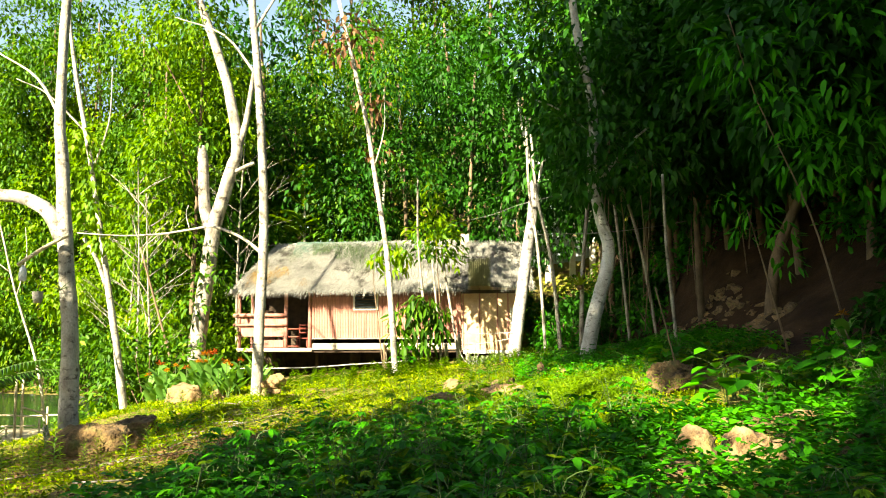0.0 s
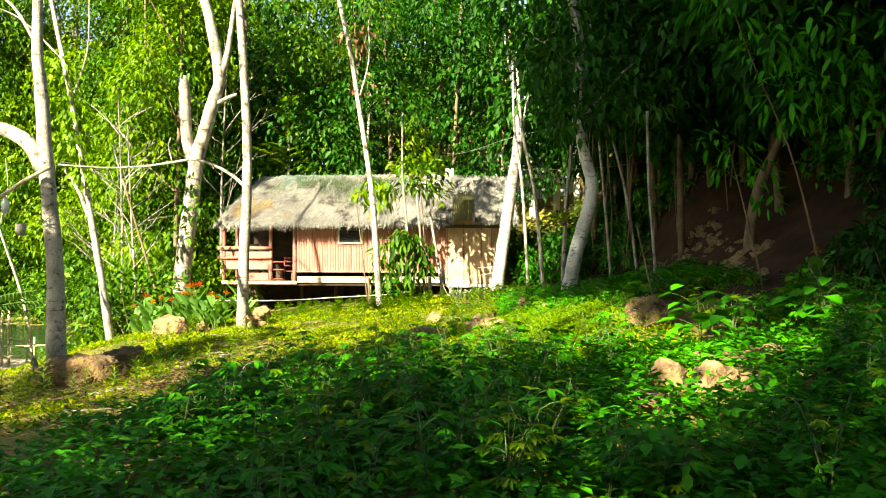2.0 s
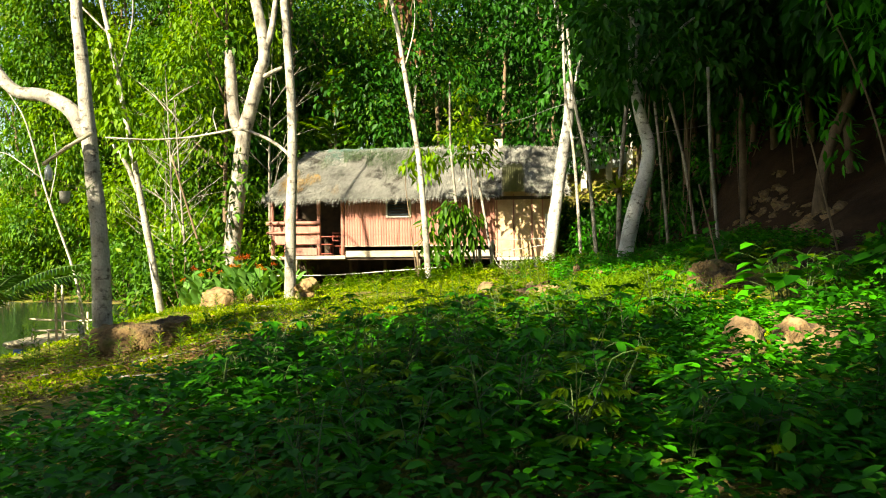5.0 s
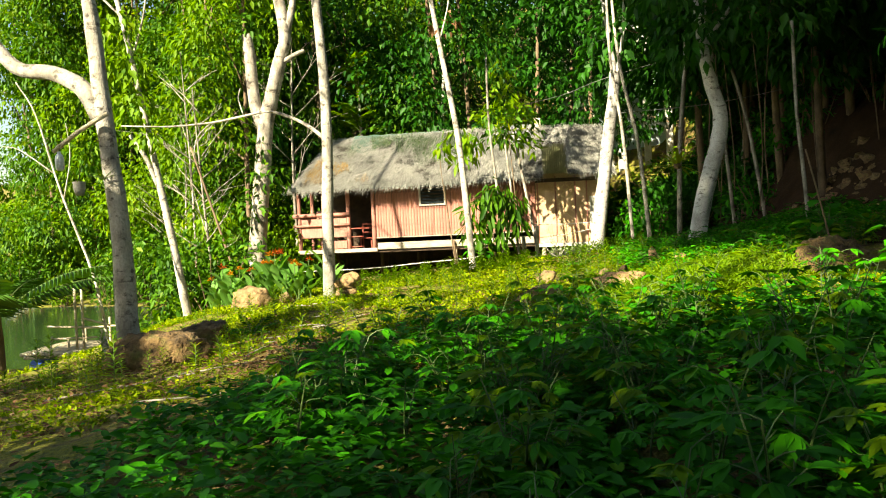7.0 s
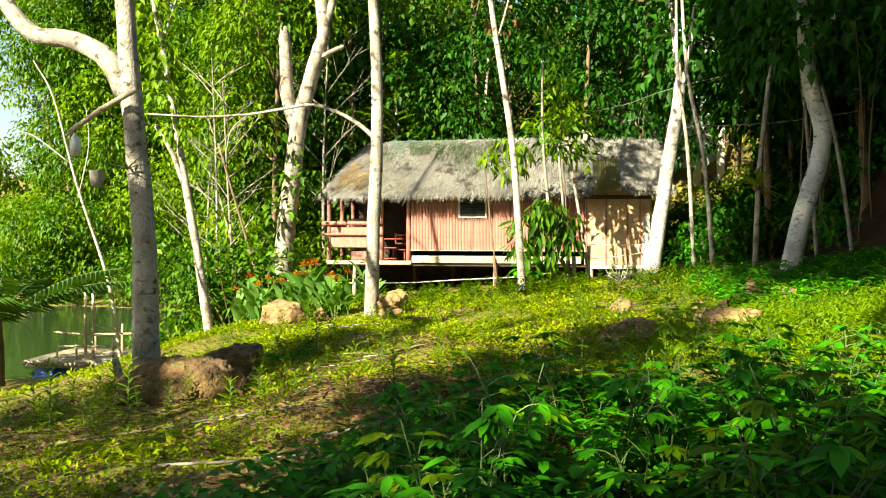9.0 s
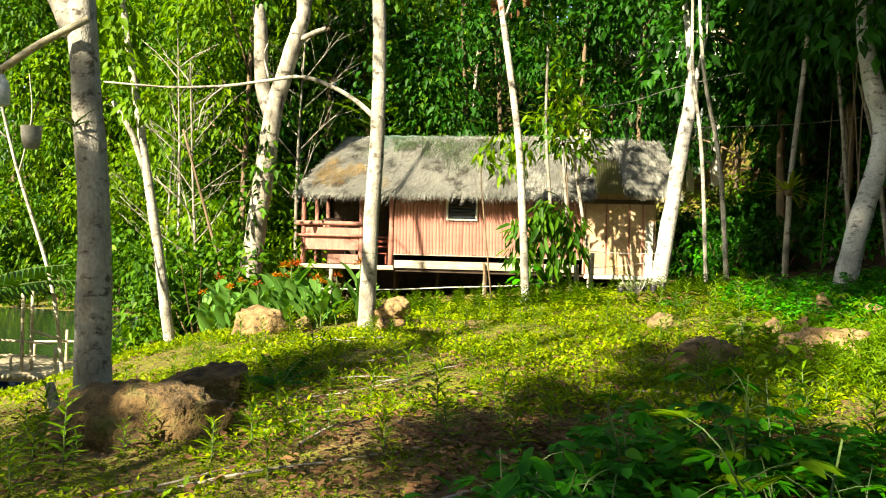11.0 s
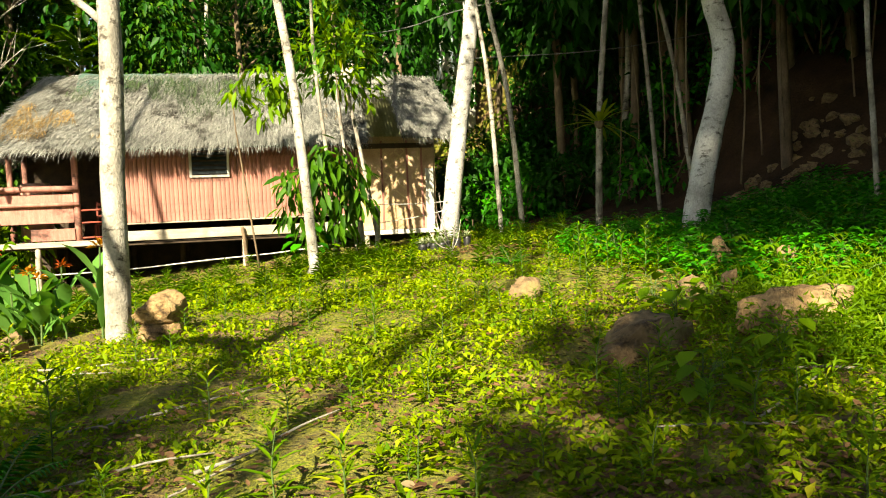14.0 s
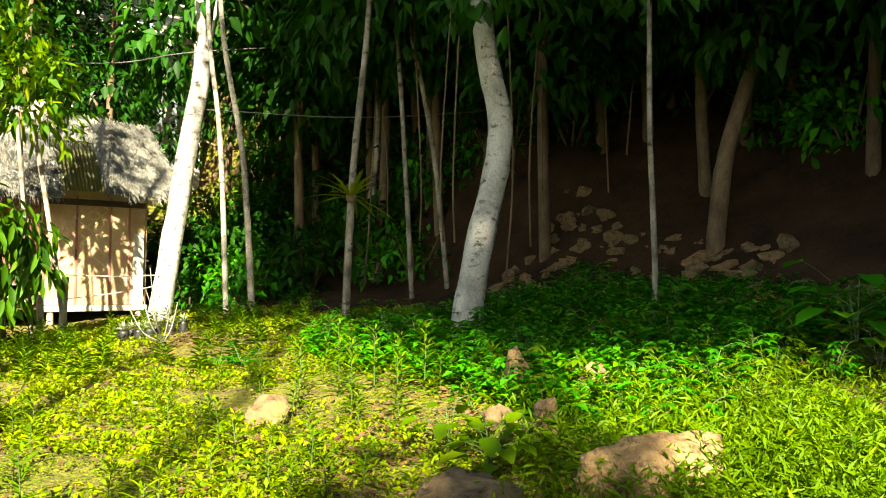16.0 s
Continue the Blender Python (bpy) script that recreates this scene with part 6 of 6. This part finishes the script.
def lines_and_posts():
    rope = mesh_object("rope", *tube([(-9.0, 25.6, -0.02), (-7.3, 25.5, -0.06), (-5.2, 25.3, -0.02), (-3.6, 25.0, 0.10), (-2.0, 24.5, 0.22), (-0.9, 23.9, 0.38)], 0.014, 0.014, 6, 5), ROPE, None, "", True)
    tagged(rope, "white rope strung low in front of the hut", "rope")
    for z0, z1 in ((1.12, 1.12), (0.72, 0.95)):
        r = mesh_object("rope", *tube([(-0.15, 24.2, z0), (0.8, 24.6, (z0 + z1) / 2 - 0.03), (1.72, 24.9, z1)], 0.009, 0.009, 5, 5), ROPE, None, "", True)
        tagged(r, "thin white rope between stake and tree", "rope")
    for x, y, h, lean in ((-0.12, 24.2, 1.0, 0.04), (-0.45, 24.0, 0.75, -0.03), (-1.05, 23.8, 0.7, 0.05)):
        g = ground_z(x, y)
        p = mesh_object("fence_stake", *tube([(x, y, g - 0.1), (x + lean * 0.5, y, g + h * 0.5), (x + lean, y, g + h)], 0.06, 0.055, 8, 3, random.Random(4), 0.05), PALE_WOOD, None, "", True)
        tagged(p, "short weathered wooden stake in the ground", "stake", "fence stakes")
    for pts, label in (([(2.34, 25.0, 4.25), (5.0, 23.0, 4.15), (8.0, 20.5, 4.5), (12.0, 17.5, 5.4)], "sagging cable strung into the dark wood"), ([(-0.84, 24.3, 4.5), (0.8, 24.8, 4.85), (2.3, 25.0, 5.35), (6.0, 24.5, 6.1), (11.0, 23.0, 7.2)], "long sagging cable above the hut")):
        c = mesh_object("cable", *tube(pts, 0.011, 0.011, 5, 8), CABLE, None, "", True)
        tagged(c, label, "cable")
    shrub = mesh_object("dry_shrub", *tube([(0.45, 20.4, gz(0.45, 20.4)), (0.35, 20.4, 0.6), (0.2, 20.4, 1.05)], 0.016, 0.005, 5, 3), PALE_BARK, None, "", True)
    tagged(shrub, "bare bleached shrub in the clearing", "shrub")
    for k, (dx, dz) in enumerate(((-0.28, 0.95), (0.12, 1.0), (-0.15, 1.2), (0.22, 0.75), (-0.35, 0.65))):
        v, f = tube([(0.43, 20.4, gz(0.45, 20.4) + 0.08), (0.43 + dx * 0.6, 20.4 + 0.03 * k, 0.15 + dz * 0.5), (0.43 + dx, 20.4 + 0.05 * k, 0.1 + dz)], 0.011, 0.004, 5, 3)
        mesh_object("branch", v, f, PALE_BARK, shrub, "", True)


lines_and_posts()


def hill_house():
    """A part of a white-posted house that shows between the trees up the hill."""
    x, y = 3.3, 35.4
    g = ground_z(x, y)
    h = thing("hill_house", "pale blue house with white posts up the hill", "house", (x, y, g))
    top = 8.45 - g
    part("wall", soft_box(-2.2, 2.4, 1.6, 1.8, 0.0, top + 2.0, 0.01), BLUE_WALL, h)
    for dx in (-1.9, -0.85, 0.2, 1.3, 2.2):
        part("post", soft_box(dx - 0.13, dx + 0.13, 0.0, 0.24, -0.4, top - 0.01, 0.01), WHITE_WOOD, h, "white post")
    part("balcony_floor", soft_box(-2.2, 2.4, -0.05, 1.58, top, top + 0.26, 0.01), WHITE_WOOD, h)
    part("roof", soft_box(-2.6, 2.8, -0.6, 2.3, top + 2.02, top + 2.18, 0.01), BROWN_BARK, h)
    for z in (top + 0.6, top + 1.0):
        part("railing", soft_box(-2.2, 2.4, 0.06, 0.12, z, z + 0.06, 0.005), WHITE_WOOD, h)


hill_house()


def porch_things():
    ch = thing("porch_chair", "red wooden chair in the doorway", "chair", (-5.82, 27.5, 0.447))
    part("seat", soft_box(-0.2, 0.2, -0.2, 0.2, 0.42, 0.45), RED_WOOD, ch)
    for x in (-0.18, 0.18):
        for y, h in ((-0.18, 0.42), (0.18, 0.95)):
            part("leg", soft_box(x - 0.02, x + 0.02, y - 0.02, y + 0.02, 0.0, h, 0.004), RED_WOOD, ch)
    for z in (0.62, 0.78, 0.9):
        part("back_slat", soft_box(-0.16, 0.16, 0.17, 0.19, z - 0.03, z + 0.03, 0.004), RED_WOOD, ch)
    s = part("folded_mattress", soft_box(-0.3, 0.3, -0.25, 0.25, 0.0, 1.42, 0.06), CHAIR_PINK, None)
    s.matrix_world = pose(-7.25, 27.6, 0.447)
    tagged(s, "folded faded pink mattress standing on the porch", "mattress")


porch_things()


# ---- bare, twiggy trees on the bank ----
def twiggy_tree(seed, h, label):
    """A slim stem that keeps forking into bare pale twigs."""
    rng = random.Random(seed)
    ob = thing("twiggy_tree", label, "tree", (0, 0, 0), "bare trees")
    v, f = tube([(0, 0, -0.2), (0.1, 0, h * 0.3), (0.0, 0.1, h * 0.6), (-0.2, 0.1, h)], 0.07, 0.015, 7, 4, rng, 0.05)
    mesh_object("trunk", v, f, GREY_BARK, ob, "", True)
    for i in range(15):
        z = h * (0.35 + 0.6 * i / 15)
        a, ln = i * 2.4 + rng.uniform(-0.5, 0.5), rng.uniform(0.9, 2.2) * (1.2 - 0.5 * i / 15)
        d = Vector((math.cos(a), math.sin(a) * 0.7, rng.uniform(0.25, 1.0)))
        p0 = Vector((0, 0.05, z))
        pts = [p0, p0 + d * ln * 0.5 + Vector((0, 0, rng.uniform(-0.1, 0.1))), p0 + d * ln]
        v, f = tube(pts, 0.022, 0.006, 5, 3, rng, 0.05)
        limb = mesh_object("branch", v, f, GREY_BARK, ob, "", True)
        for j in range(4):
            q0 = pts[0].lerp(pts[2], 0.35 + 0.16 * j)
            e = (d + Vector((rng.uniform(-0.9, 0.9), rng.uniform(-0.6, 0.6), rng.uniform(-0.4, 0.7)))) * ln * rng.uniform(0.25, 0.45)
            v, f = tube([q0, q0 + e * 0.5 + Vector((0, 0, 0.03)), q0 + e], 0.009, 0.003, 4, 2)
            mesh_object("twig", v, f, GREY_BARK, limb, "", True)
    return ob


T = random.Random(91)
scatter([twiggy_tree(120, 8.5, "slim bare tree with a net of pale twigs"), twiggy_tree(121, 10.0, "tall bare tree with pale spreading twigs")], [(-10.2, 24.6), (-11.6, 26.6), (-8.8, 29.4), (-12.8, 28.8)], T, 0.9, 1.2, 0.0)


def hanging_vines():
    rng = random.Random(95)
    for i in range(12):
        x, y = rng.uniform(3.6, 7.5), rng.uniform(18.2, 23.5)
        g = ground_z(x, y)
        top = rng.uniform(5.5, 7.0)
        v, f = tube([(x, y, g + rng.uniform(0.0, 1.2)), (x + rng.uniform(-0.15, 0.15), y, g + 2.2), (x + rng.uniform(-0.3, 0.3), y, top)], 0.016, 0.012, 5, 4, rng, 0.08)
        tagged(mesh_object("hanging_vine", v, f, BROWN_BARK, None, "", True), "thin woody vine hanging from the canopy", "vine", "hanging vines")


hanging_vines()
